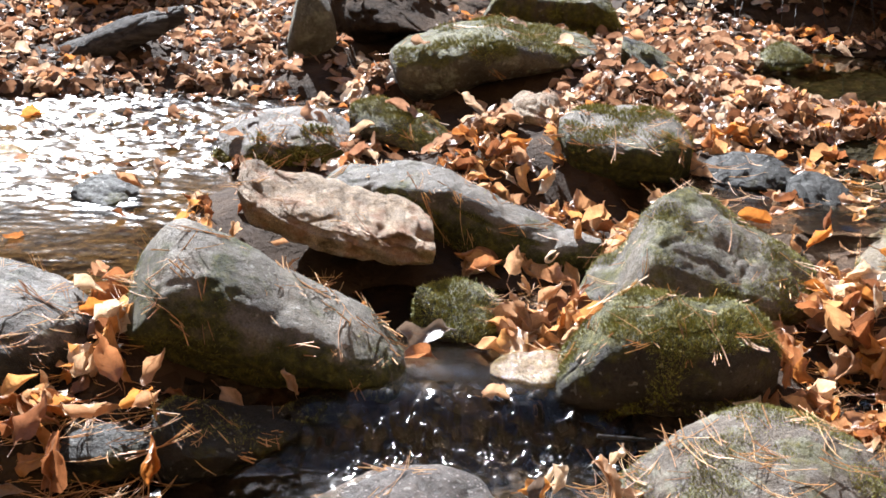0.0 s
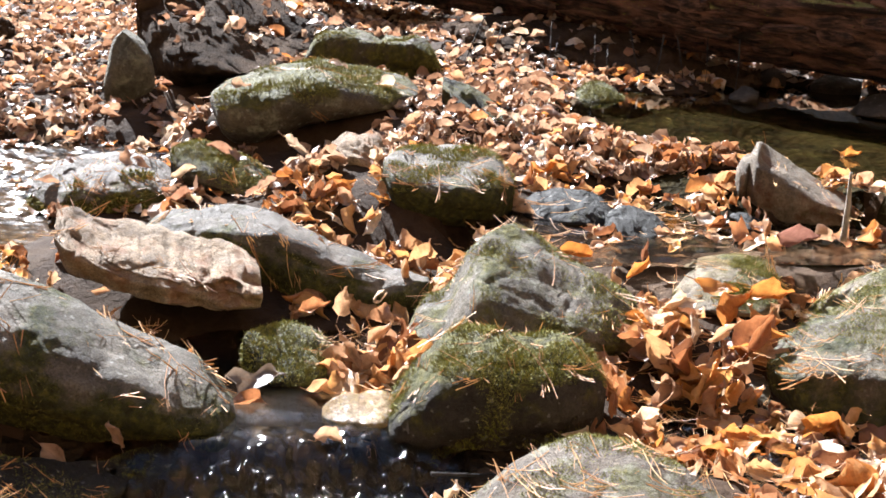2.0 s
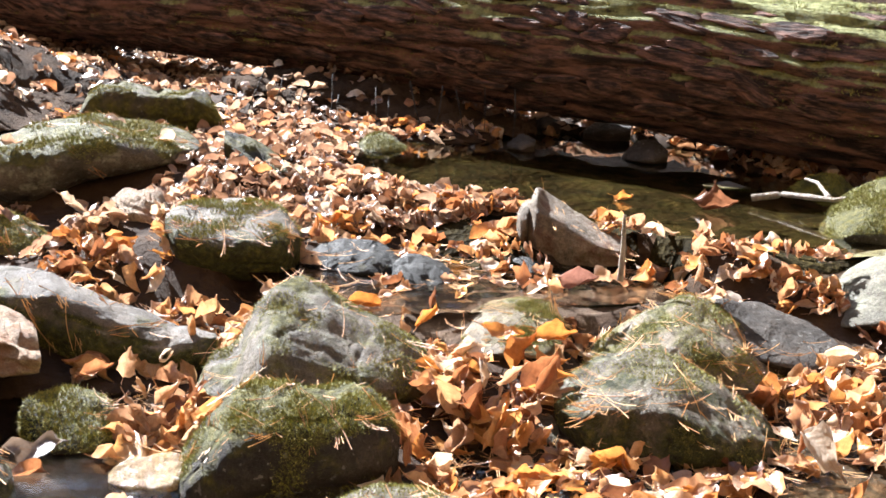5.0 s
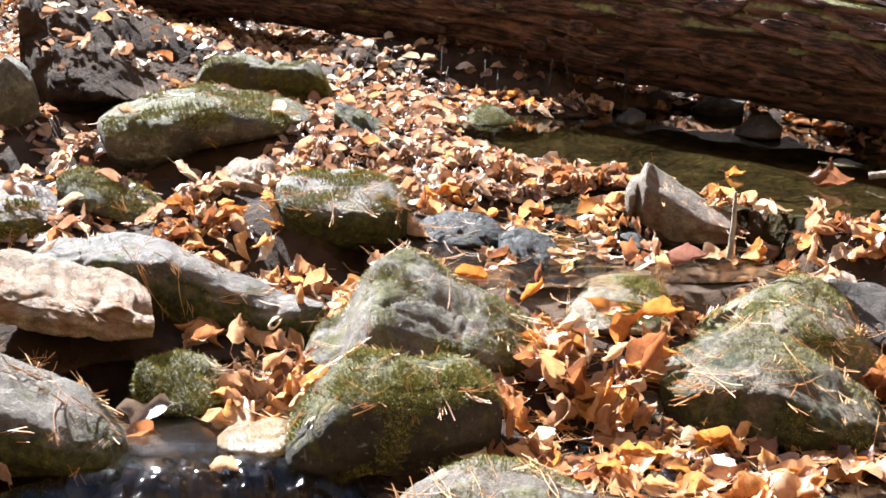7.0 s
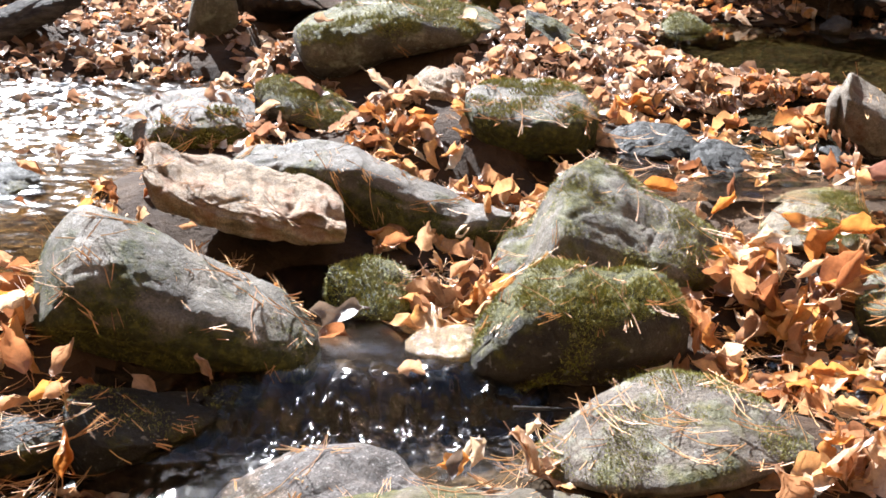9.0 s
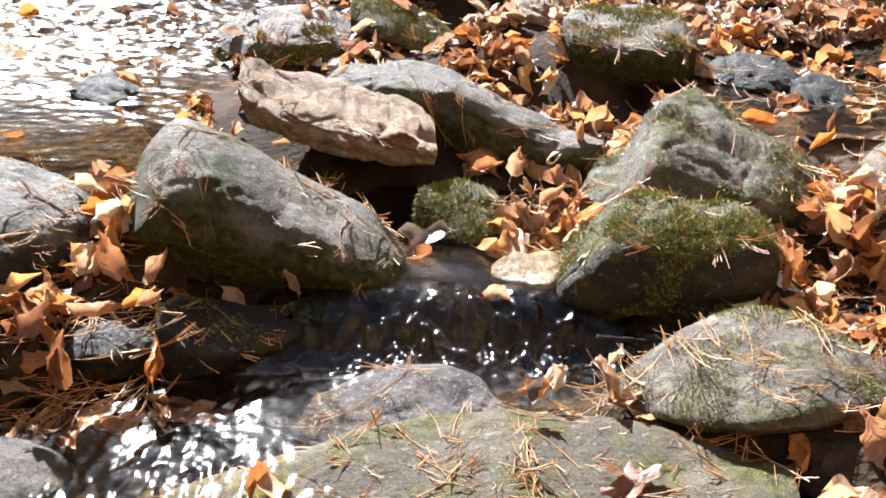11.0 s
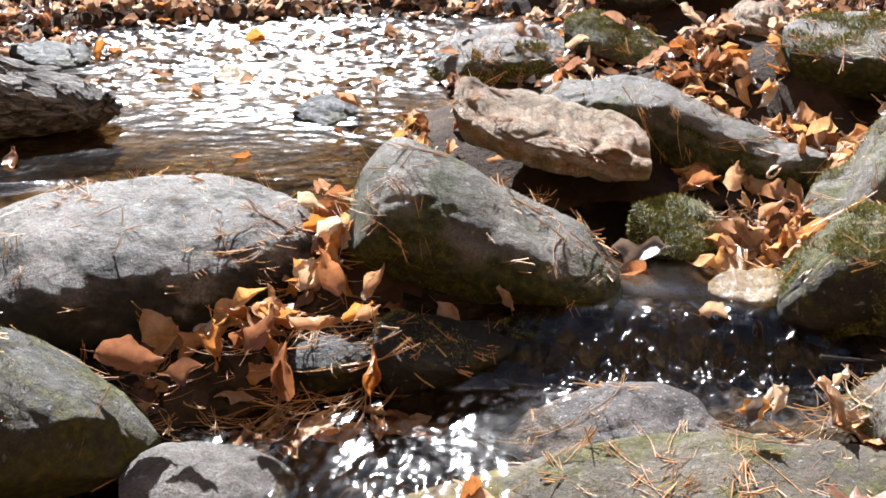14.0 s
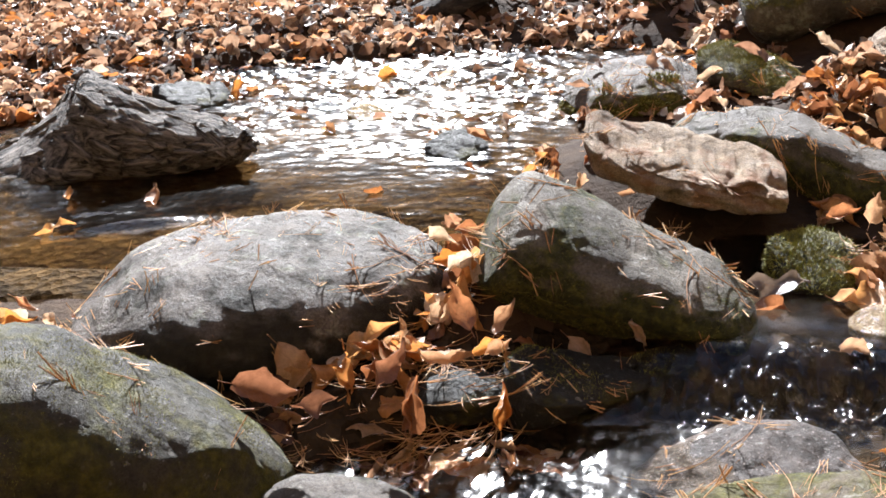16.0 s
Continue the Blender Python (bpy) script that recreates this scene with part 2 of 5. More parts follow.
def needle_material():
    m, n, l, p = material("dry_pine_needle")
    pick = n.new("ShaderNodeNewGeometry").outputs["Random Per Island"]
    l.new(ramp(n, l, pick, ((0.0, (0.24, 0.10, 0.035)), (0.5, (0.46, 0.22, 0.065)), (1.0, (0.60, 0.36, 0.14)))), p.inputs["Base Color"])
    p.inputs["Roughness"].default_value = 0.5
    return m


NEEDLE = needle_material()


def moss_material():
    m, n, l, p = material("moss_tuft")
    pick = n.new("ShaderNodeNewGeometry").outputs["Random Per Island"]
    l.new(ramp(n, l, pick, ((0.0, (0.11, 0.115, 0.018)), (0.55, (0.19, 0.185, 0.03)), (1.0, (0.30, 0.27, 0.06)))), p.inputs["Base Color"])
    p.inputs["Roughness"].default_value = 0.7
    return m


MOSS_TUFT = moss_material()


def ground_material():
    m, n, l, p = material("leafy_ground")
    a, b = tex(n, l, "Noise", 3, 8, 0.7), tex(n, l, "Voronoi", 26)
    tone = ramp(n, l, a.outputs[0], ((0.3, (0.022, 0.014, 0.009)), (0.7, (0.065, 0.04, 0.024))))
    tone = mix(n, l, 0.7, tone, ramp(n, l, b.outputs[1], ((0.1, (0.45, 0.36, 0.3)), (0.8, (1, 0.95, 0.85)))), "MULTIPLY")
    # upper unseen slopes: lighter litter and olive tint, added to bounce warm light
    g, high = n.new("ShaderNodeNewGeometry"), n.new("ShaderNodeSeparateXYZ")
    l.new(g.outputs["Position"], high.inputs[0])
    bounce_tint = maths(n, l, "MULTIPLY", ramp(n, l, maths(n, l, "MULTIPLY", high.outputs[2], 0.2), ((0.25, 0.0), (0.5, 1.0))), ramp(n, l, a.outputs[0], ((0.4, 0.2), (0.55, 1.0))))
    tone = mix(n, l, bounce_tint, tone, mix(n, l, ramp(n, l, b.outputs[1], ((0.3, 0.0), (0.8, 1.0))), (0.30, 0.17, 0.095), (0.09, 0.085, 0.03)))
    l.new(tone, p.inputs["Base Color"])
    p.inputs["Roughness"].default_value = 0.9
    p.inputs["Specular IOR Level"].default_value = 0.15
    c = tex(n, l, "Noise", 40, 6, 0.7)
    bump(n, l, p, c.outputs[0], 0.8, 0.02)
    return m


GROUND = ground_material()


def gravel_material(name, dark, light):
    m, n, l, p = material(name)
    a, b, c = tex(n, l, "Noise", 7, 6, 0.7), tex(n, l, "Voronoi", 42), tex(n, l, "Voronoi", 110)
    tone = ramp(n, l, a.outputs[0], ((0.35, dark), (0.65, light)))
    tone = mix(n, l, 0.8, tone, ramp(n, l, b.outputs[1], ((0.1, (0.3, 0.28, 0.25)), (0.9, (1, 0.95, 0.88)))), "MULTIPLY")
    l.new(tone, p.inputs["Base Color"])
    p.inputs["Roughness"].default_value = 0.8
    p.inputs["Specular IOR Level"].default_value = 0.02
    bump(n, l, p, b.outputs[0], 0.8, 0.012)
    bump(n, l, p, c.outputs[0], 0.5, 0.005)
    return m


STREAM_GRAVEL = gravel_material("dark_gravel", (0.012, 0.009, 0.006), (0.07, 0.05, 0.032))
OLIVE_GRAVEL = gravel_material("olive_silt", (0.008, 0.006, 0.003), (0.028, 0.022, 0.008))
POOL_GRAVEL = gravel_material("golden_gravel", (0.010, 0.006, 0.002), (0.075, 0.046, 0.016))


def water_material(name, tint, deep, ripple, size, gloss=0.035, riffle=False):
    """Clear brown stream water: gloss over what lies on the bed."""
    m, n, l, p = material(name)
    p.inputs["Base Color"].default_value = (*tint, 1)
    p.inputs["Roughness"].default_value = gloss
    p.inputs["IOR"].default_value = 1.33
    p.inputs["Transmission Weight"].default_value = deep
    a, b = tex(n, l, "Noise", size, 3, 0.55), tex(n, l, "Noise", size * 3.1, 2, 0.5)
    if riffle:
        # finely broken surface where the current runs over the gravel farther out, calm towards the boulders
        length, patch = n.new("ShaderNodeVectorMath"), tex(n, l, "Noise", 3.2, 4, 0.6, stretch=(0.7, 1.6, 1))
        length.operation = "LENGTH"
        l.new(n.new("ShaderNodeTexCoord").outputs["Object"], length.inputs[0])
        run = maths(n, l, "MULTIPLY_ADD", patch.outputs[0], 0.9)
        run.node.inputs[2].default_value = -0.95
        run.node.use_clamp = False
        far = n.new("ShaderNodeMath")
        far.operation = "ADD"
        l.new(length.outputs["Value"], far.inputs[0])
        l.new(run, far.inputs[1])
        shift = maths(n, l, "SUBTRACT", far.outputs[0], 1.7)
        l.new(ramp(n, l, shift, ((0.25, gloss), (0.75, 0.15))), p.inputs["Roughness"])
    bump(n, l, p, a.outputs[0], ripple, 0.02)
    bump(n, l, p, b.outputs[0], ripple, 0.006)
    return m


POOL_WATER = water_material("glittering_water", (0.72, 0.56, 0.36), 1.0, 0.07, 45, 0.05, riffle=True)
STILL_WATER = water_material("still_water", (0.70, 0.62, 0.34), 1.0, 0.02, 9, 0.02)
STREAM_WATER = water_material("stream_water", (0.80, 0.70, 0.55), 1.0, 0.03, 60, 0.09)


# ---- ground ----
# Levels of the bed and banks: x, y, height.
SPOTS = ((0.1, 1.62, -0.10), (-0.3, 1.58, -0.10), (-0.6, 1.42, -0.14), (-0.1, 1.35, -0.12), (0, 0.9, -0.14), (-1.1, 0.9, -0.12), (1.1, 1.1, -0.06),
         (-0.27, 1.95, 0.0), (0.06, 1.95, 0.0), (0.45, 1.85, -0.03), (0.8, 1.82, -0.01), (1.3, 1.7, 0.0), (0.87, 2.1, 0.09), (1.05, 2.3, 0.11),
         (-0.76, 1.74, 0.0), (-0.6, 1.76, 0.02), (0.1, 2.2, 0.03), (0.26, 2.12, 0.06), (0.34, 2.5, 0.155), (0.55, 2.2, 0.05), (0.75, 2.6, 0.15), (1.25, 2.55, 0.17))
FAR_SPOTS = ((0.8, 3.02, 0.235), (1.3, 2.1, 0.06), (1.6, 3.45, 0.08), (2.1, 3.05, 0.08), (1.35, 3.6, 0.12), (2.45, 3.6, 0.29), (2.42, 3.0, 0.29), (1.0, 4.0, 0.26),
             (1.9, 4.6, 0.31), (1.5, 4.3, 0.29), (2.15, 4.3, 0.30), (2.55, 3.9, 0.31), (2.9, 3.6, 0.3), (0.2, 3.45, 0.16), (-0.3, 2.95, 0.09), (-1.0, 2.65, 0.0), (-1.2, 3.2, 0.02), (-0.75, 3.4, 0.03), (-1.6, 2.15, -0.02), (-0.45, 3.3, 0.04), (-0.35, 3.6, 0.06),
             (-1.1, 2.25, 0.0), (-0.57, 2.1, 0.09), (-2.6, 2.0, 0.0), (0.3, 4.4, 0.27), (0.05, 5.2, 0.36), (-1.6, 5.0, 0.30),
             (1.6, 5.6, 0.42), (0, 6.8, 0.58), (3, 6, 0.5), (-3.2, 5.5, 0.35))
# the far shore of the glittering pool, a curve about four metres off
SHORE = tuple((-d * math.sin(radians(a)), d * math.cos(radians(a)), z) for a in range(2, 50, 6) for d, z in ((3.55, 0.045), (3.8, 0.085), (4.05, 0.13), (4.4, 0.19)))
# the leaf dam that holds the still pool
DAM = tuple((0.94 + 0.88 * k / 6, 3.26 - 0.88 * k / 6, 0.252) for k in range(7))
SPOT = np.array(SPOTS + FAR_SPOTS + SHORE + DAM)
FEET = []      # where the stones sink into the bed


def levels(x, y, spots, soft=0.015):
    d = (x[..., None] - spots[:, 0]) ** 2 + (y[..., None] - spots[:, 1]) ** 2
    w = 1.0 / (d + soft) ** 2
    return (w * spots[:, 2]).sum(-1) / w.sum(-1)


# Water courses: centre line, half width, bed and rim heights.
COURSES = ((((0.58, 2.66), (0.85, 2.50), (1.15, 2.47), (1.42, 2.60)), 0.15, 0.11, 0.170), (((0.10, 2.2), (0.07, 2.0), (0.08, 1.90)), 0.15, -0.01, 0.055), (((0.02, 1.86), (0.16, 1.84)), 0.15, -0.06, 0.02), (((0.16, 1.78), (0.10, 1.70), (-0.1, 1.64), (-0.35, 1.58), (-0.6, 1.48), (-0.95, 1.3), (-1.7, 1.0), (-3.2, 0.6), (-6, 0.2)), 0.21, -0.13, -0.03),
           (((-1.7, 2.15), (-1.1, 2.5), (-0.85, 2.9), (-0.95, 3.4)), 0.42, 0.03, 0.095), (((-1.6, 3.5), (-1.0, 3.6), (-0.4, 3.62)), 0.24, 0.05, 0.11), (((-1.9, 2.3), (-1.3, 3.2)), 0.35, 0.03, 0.1),
           (((1.2, 3.60), (1.85, 3.88)), 0.26, 0.14, 0.252), (((1.2, 3.62), (1.52, 3.38), (1.75, 3.0), (2.0, 2.76)), 0.25, 0.13, 0.252), (((1.85, 3.6), (2.1, 3.05)), 0.34, 0.09, 0.25), (((1.85, 4.0), (2.15, 3.7)), 0.24, 0.14, 0.25))


# Rim of the still pool behind the dam
POOL_RIM = np.array(((0.90, 3.52), (1.08, 3.18), (1.25, 3.00), (1.52, 2.70), (1.80, 2.50), (2.08, 2.84), (2.10, 3.22), (2.31, 3.78), (2.14, 4.18), (1.72, 4.11), (1.24, 3.93), (0.945, 3.68)))


def in_pool(x, y):
    """How far a spot lies inside the rim of the still pool; negative outside."""
    x, y = np.asarray(x, float), np.asarray(y, float)
    inside, d = np.zeros(x.shape, bool), np.full(x.shape, 9.0)
    for (ax, ay), (bx, by) in zip(POOL_RIM, np.roll(POOL_RIM, -1, 0)):
        t = np.clip(((x - ax) * (bx - ax) + (y - ay) * (by - ay)) / ((bx - ax) ** 2 + (by - ay) ** 2), 0, 1)
        d = np.minimum(d, np.hypot(x - ax - t * (bx - ax), y - ay - t * (by - ay)))
        inside ^= ((ay > y) != (by > y)) & (x < (bx - ax) * (y - ay) / (by - ay + 1e-12) + ax)
    return np.where(inside, d, -d)


def carved(x, y, z):
    for line, half, low, rim in COURSES:
        d = np.full(x.shape, 9.0)
        for (ax, ay), (bx, by) in zip(line, line[1:]):
            t = np.clip(((x - ax) * (bx - ax) + (y - ay) * (by - ay)) / ((bx - ax) ** 2 + (by - ay) ** 2), 0, 1)
            d = np.minimum(d, np.hypot(x - ax - t * (bx - ax), y - ay - t * (by - ay)))
        z = np.where(d < half, np.minimum(z, low + (rim - low) * (d / half) ** 3), z)
    p = in_pool(x, y)
    return np.where(p > 0, np.minimum(z, 0.25 - 0.13 * np.clip(p / 0.22, 0, 1)), z)


def ground_height(x, y):
    x, y = np.asarray(x, float), np.asarray(y, float)
    z = levels(x, y, np.vstack([SPOT, np.array(FEET)]), 0.006)
    z = carved(x, y, z)
    # unseen slopes added all round to block low sky, lower toward the sun
    r = np.hypot(x, y - 1.0)
    far = np.clip(r - 7.0, 0, None)
    toward_sun = np.clip((-x * math.sin(radians(SUN_AZIMUTH)) + y * math.cos(radians(SUN_AZIMUTH))) / (r + 0.1), 0, 1)
    screen_hill = 0.16 * far + (0.60 + 1.0 * (1 - toward_sun ** 2)) * np.clip(far - 2.0, 0, 26)
    z = z + screen_hill
    z = z + 0.010 * np.sin(9 * x + 4 * y) * np.sin(7 * y - 3 * x) + 0.006 * np.sin(23 * x - 11 * y) * np.cos(19 * y + 5 * x)
    return z


def mesh_object(name, verts, faces, mat, parent=None, smooth=True, uv=None):
    me = bpy.data.meshes.new(name)
    me.from_pydata([tuple(v) for v in verts], [], faces)
    me.materials.append(mat)
    if smooth:
        me.shade_smooth()
    if uv is not None:
        layer = me.uv_layers.new(name="UVMap")
        idx = np.empty(len(me.loops), np.int32)
        me.loops.foreach_get("vertex_index", idx)
        layer.data.foreach_set("uv", np.asarray(uv, np.float32)[idx].ravel())
    ob = new(name, me)
    if parent:
        ob.parent = parent
    return ob


def grid_faces(nu, nv, wrap=False):
    return [(i * nv + j, i * nv + (j + 1) % nv, (i + 1) * nv + (j + 1) % nv, (i + 1) * nv + j)
            for i in range(nu - 1) for j in range(nv if wrap else nv - 1)]


def spread(lo, hi, fine_lo, fine_hi, step, growth=1.22):
    """Even steps between fine_lo and fine_hi, growing steps outside."""
    mid = list(np.arange(fine_lo, fine_hi + step / 2, step))
    s, a = step, fine_lo
    left = []
    while a > lo:
        s *= growth
        a -= s
        left.append(a)
    s, b = step, fine_hi
    right = []
    while b < hi:
        s *= growth
        b += s
        right.append(b)
    return np.array(left[::-1] + mid + right)


# ---- stones ----
SOLIDS = []     # vertices and faces of all stones, for what lies on them


def loft(stations, shape, nu, nv, rng, rough, facets, ledges, sink, undercut, bites=()):
    """A stone swept along its length: at each station its length coordinate, underside, top and depth."""
    n, slope, shear, skew = shape
    st = np.array(stations)
    x = st[:, 0]
    k = 0.5 - 0.5 * np.cos(np.pi * np.linspace(0, 1, nu)) * 0.55
    k = (k - k[0]) / (k[-1] - k[0])
    xs = x[0] + (x[-1] - x[0]) * k
    i = np.clip(np.searchsorted(x, xs) - 1, 0, len(x) - 2)
    h = x[i + 1] - x[i]
    u = (xs - x[i]) / h
    cols = []
    for c in (1, 2, 3):
        y = st[:, c]
        m = np.gradient(y, x) * 0.8
        cols.append((2 * u**3 - 3 * u**2 + 1) * y[i] + (u**3 - 2 * u**2 + u) * h * m[i] + (3 * u**2 - 2 * u**3) * y[i + 1] + (u**3 - u**2) * h * m[i + 1])
    low, top, deep = (np.array(c)[:, None] for c in cols)
    ph = np.linspace(0, 2 * np.pi, nv, endpoint=False)
    cy = np.sign(np.cos(ph)) * np.abs(np.cos(ph)) ** (2 / n)
    cz = np.sign(np.sin(ph)) * np.abs(np.sin(ph)) ** (2 / n)
    r = (cz + 1) / 2
    y = deep / 2 * cy
    z = low + (top - low) * r
    # the front drops steeply from a brow and draws in towards its foot; the back leans away
    lean = np.clip((cy + 1) / 2, 0, 1) * shear
    draw = undercut * (top - low) * np.clip(0.45 - r, 0, 1) * (cy < 0)
    z = z - sink * np.clip((0.22 - r) / 0.22, 0, 1)
    pts = np.stack([np.repeat(xs[:, None], nv, 1), y + draw + skew * xs[:, None] + lean * (z - st[:, 1].min()), z + slope * y * r], -1)
    # uneven surface: broad dents, ledges and grain
    flat = pts.reshape(-1, 3)
    mid = np.repeat(pts.mean(1), nv, 0)
    out = flat - mid
    out /= np.linalg.norm(out, axis=1)[:, None] + 1e-6
    size = min(x[-1] - x[0], 0.5)
    seed = Vector((rng.uniform(0, 50), rng.uniform(0, 50), rng.uniform(0, 50)))
    for q, p in enumerate(flat):
        v = Vector(p) + seed
        a = noise.noise(v * (2.2 / size)) * 0.030 * size / 0.5
        b = (0.5 - abs(noise.noise(v * (6.0 / size)))) * 0.022 * size / 0.5
        w = v + noise.noise_vector(v * 7) * 0.03
        chip = noise.voronoi(w * (4.2 / size))[0]
        a += (0.35 - chip[0]) * 0.020 * size / 0.5
        b -= 0.010 * max(0.0, 1 - (chip[1] - chip[0]) / 0.10) * size / 0.5
        c = noise.noise(v * 45) * 0.0030 + noise.noise(v * 110) * 0.0018 + (0.3 - abs(noise.noise(v * 22))) * 0.004
        flat[q] = p + out[q] * rough * (a + b * 0.6 + c)
    # broken faces: what stands beyond a plane is worn back to it
    for _ in range(facets):
        m = np.array((rng.gauss(0, 1), rng.gauss(0, 1), rng.gauss(0.2, 0.8)))
        m /= np.linalg.norm(m)
        reach = flat @ m
        d = np.quantile(reach, rng.uniform(0.955, 0.99))
        flat -= np.clip(reach - d, 0, None)[:, None] * m * 0.92
    for bx, by, bz, radius in bites:        # hollows broken out of an edge
        d2 = ((flat - np.array((bx, by, bz))) ** 2).sum(1)
        flat -= out * np.sqrt(np.clip(radius ** 2 - d2, 0, None))[:, None] * 0.8
    if ledges:
        for q, p in enumerate(flat):
            s = (p[2] + 0.28 * p[0]) / 0.03 + 0.7 * noise.noise(Vector(p) * 6 + seed)
            step = (s % 1.0) - 0.5
            flat[q] = p + out[q] * (0.007 * (step if step > -0.2 else -0.9 - step)) * ledges
    ends = [pts[0].mean(0), pts[-1].mean(0)]
    faces = grid_faces(nu, nv, True)
    a, b = nu * nv, nu * nv + 1
    faces += [(a, (j + 1) % nv, j) for j in range(nv)]
    faces += [(b, (nu - 1) * nv + j, (nu - 1) * nv + (j + 1) % nv) for j in range(nv)]
    return np.vstack([flat, ends]), faces


def category_of(name):
    return {"log": "log", "driftwood": "branch", "stump_mound": "root mound", "earth_bank": "earth bank"}.get(name, "rock")


def rock(name, label, mat, place, turn, shape, stations, bites=()):
    rng = random.Random(label + str(place))
    length = stations[-1][0] - stations[0][0]
    nu, nv = (132, 108) if length > 0.3 else (72, 60) if length > 0.15 else (26, 24)
    roughness = {"bark": 0.7, "wedge": 0.45, "block": 0.8, "soil": 2.6, "grey_moss": 0.42, "bare": 0.5, "grey": 0.5, "pale_moss": 0.5, "green_grey": 0.5, "near_slab": 0.6, "wet": 0.9, "tan": 1.0, "driftwood": 0.6}.get(mat, 0.75)
    facets = {"tan": 10, "wedge": 5, "block": 3, "soil": 0, "bark": 0, "driftwood": 0, "lichen": 7, "rough_moss": 5, "grey_moss": 1, "bare": 3, "grey": 2}.get(mat, 4)
    verts, faces = loft(stations, shape, nu, nv, rng, roughness, facets, {"tan": 1.5, "wedge": 0.4, "lichen": 0.3, "bark": 0.6}.get(mat, 0.12 if category_of(name) == "rock" else 0.0),
                        0.0 if name in ("slab", "driftwood") or "undercut" in label else 0.05,
                        0.55 if category_of(name) == "rock" and name != "slab" else 0.0, bites)
    ob = mesh_object(name, verts, faces, STONES[mat])
    ob.matrix_world = pose(*place, 0, 0, turn)
    category = category_of(name)
    tagged(ob, label, category, group="stones in the stream" if category == "rock" else "")
    m = np.array(ob.matrix_world)
    if name not in ("slab", "log", "driftwood"):
        for x, low, top, deep in stations[1:-1]:
            if deep > 0.06:
                p = ob.matrix_world @ Vector((x, shape[3] * x, low))
                FEET.append((p.x, p.y, p.z + 0.015))
    SOLIDS.append((ob, verts @ m[:3, :3].T + m[:3, 3], faces))
    return ob


# dark front: real moss plus shade painted into its tones
rock("boulder", "large grey boulder with mossy dark front beside the stream", "grey_moss", (-0.256, 1.985, -0.013), 7.4, (2.9, 0.30, 0.12, -0.12),
     ((-0.240, 0.110, 0.138, 0.05), (-0.230, 0.105, 0.170, 0.13), (-0.200, 0.095, 0.222, 0.20), (-0.150, 0.079, 0.262, 0.23), (-0.090, 0.061, 0.250, 0.23), (-0.030, 0.036, 0.223, 0.23), (0.040, 0.023, 0.186, 0.22), (0.110, 0.024, 0.146, 0.21), (0.175, 0.016, 0.114, 0.19), (0.220, 0.014, 0.084, 0.14), (0.240, 0.022, 0.062, 0.06)))
rock("slab", "tan angular sandstone slab resting across other stones", "tan", (-0.158, 2.40, 0.109), 3.8, (6, 0.24, -0.1, -0.3),
     ((-0.200, 0.098, 0.146, 0.12), (-0.190, 0.085, 0.146, 0.17), (-0.140, 0.058, 0.123, 0.20), (-0.060, 0.032, 0.106, 0.23), (0.020, 0.012, 0.096, 0.24), (0.090, 0.003, 0.083, 0.23), (0.140, 0.000, 0.072, 0.21), (0.180, 0.006, 0.064, 0.18), (0.190, 0.014, 0.058, 0.14)),
     ((0.125, -0.125, 0.04, 0.030), (0.085, -0.135, 0.05, 0.020), (-0.02, -0.12, 0.03, 0.022)))
# the front's darkness is mossy colour with painted shade, not only wetness
rock("boulder", "long smooth grey ridge stone with dark wet front", "grey", (0.056, 2.55, 0.030), -2.9, (3.4, 0.1, 0.05, -0.35),
     ((-0.265, 0.120, 0.150, 0.05), (-0.245, 0.115, 0.163, 0.10), (-0.170, 0.095, 0.181, 0.14), (-0.090, 0.070, 0.192, 0.16), (0.000, 0.044, 0.191, 0.16), (0.090, 0.007, 0.159, 0.16), (0.170, 0.000, 0.127, 0.15), (0.240, 0.003, 0.108, 0.13), (0.300, 0.025, 0.102, 0.10), (0.335, 0.050, 0.095, 0.05)))
rock("boulder", "sprawling lichen-covered grey boulder with one mossy shoulder", "lichen", (0.554, 2.22, 0.027), -13.9, (2.8, 0.25, 0.15, 0),
     ((-0.235, 0.000, 0.060, 0.06), (-0.215, 0.010, 0.085, 0.16), (-0.160, 0.015, 0.110, 0.24), (-0.125, 0.020, 0.190, 0.30), (-0.100, 0.035, 0.222, 0.32), (-0.060, 0.040, 0.223, 0.33), (0.000, 0.045, 0.199, 0.33), (0.060, 0.050, 0.168, 0.30), (0.120, 0.050, 0.150, 0.25), (0.180, 0.045, 0.120, 0.18), (0.225, 0.050, 0.095, 0.06)))
rock("boulder", "rounded boulder with bright moss cap and dry needles", "moss_cap", (0.419, 1.929, -0.018), -12.3, (3.2, 0.1, 0.1, 0),
     ((-0.203, 0.013, 0.033, 0.04), (-0.172, 0.015, 0.069, 0.14), (-0.119, 0.005, 0.134, 0.19), (-0.072, 0.000, 0.182, 0.21), (-0.015, 0.003, 0.200, 0.22), (0.051, 0.018, 0.200, 0.22), (0.125, 0.049, 0.193, 0.19), (0.171, 0.074, 0.176, 0.13), (0.198, 0.104, 0.135, 0.04)))
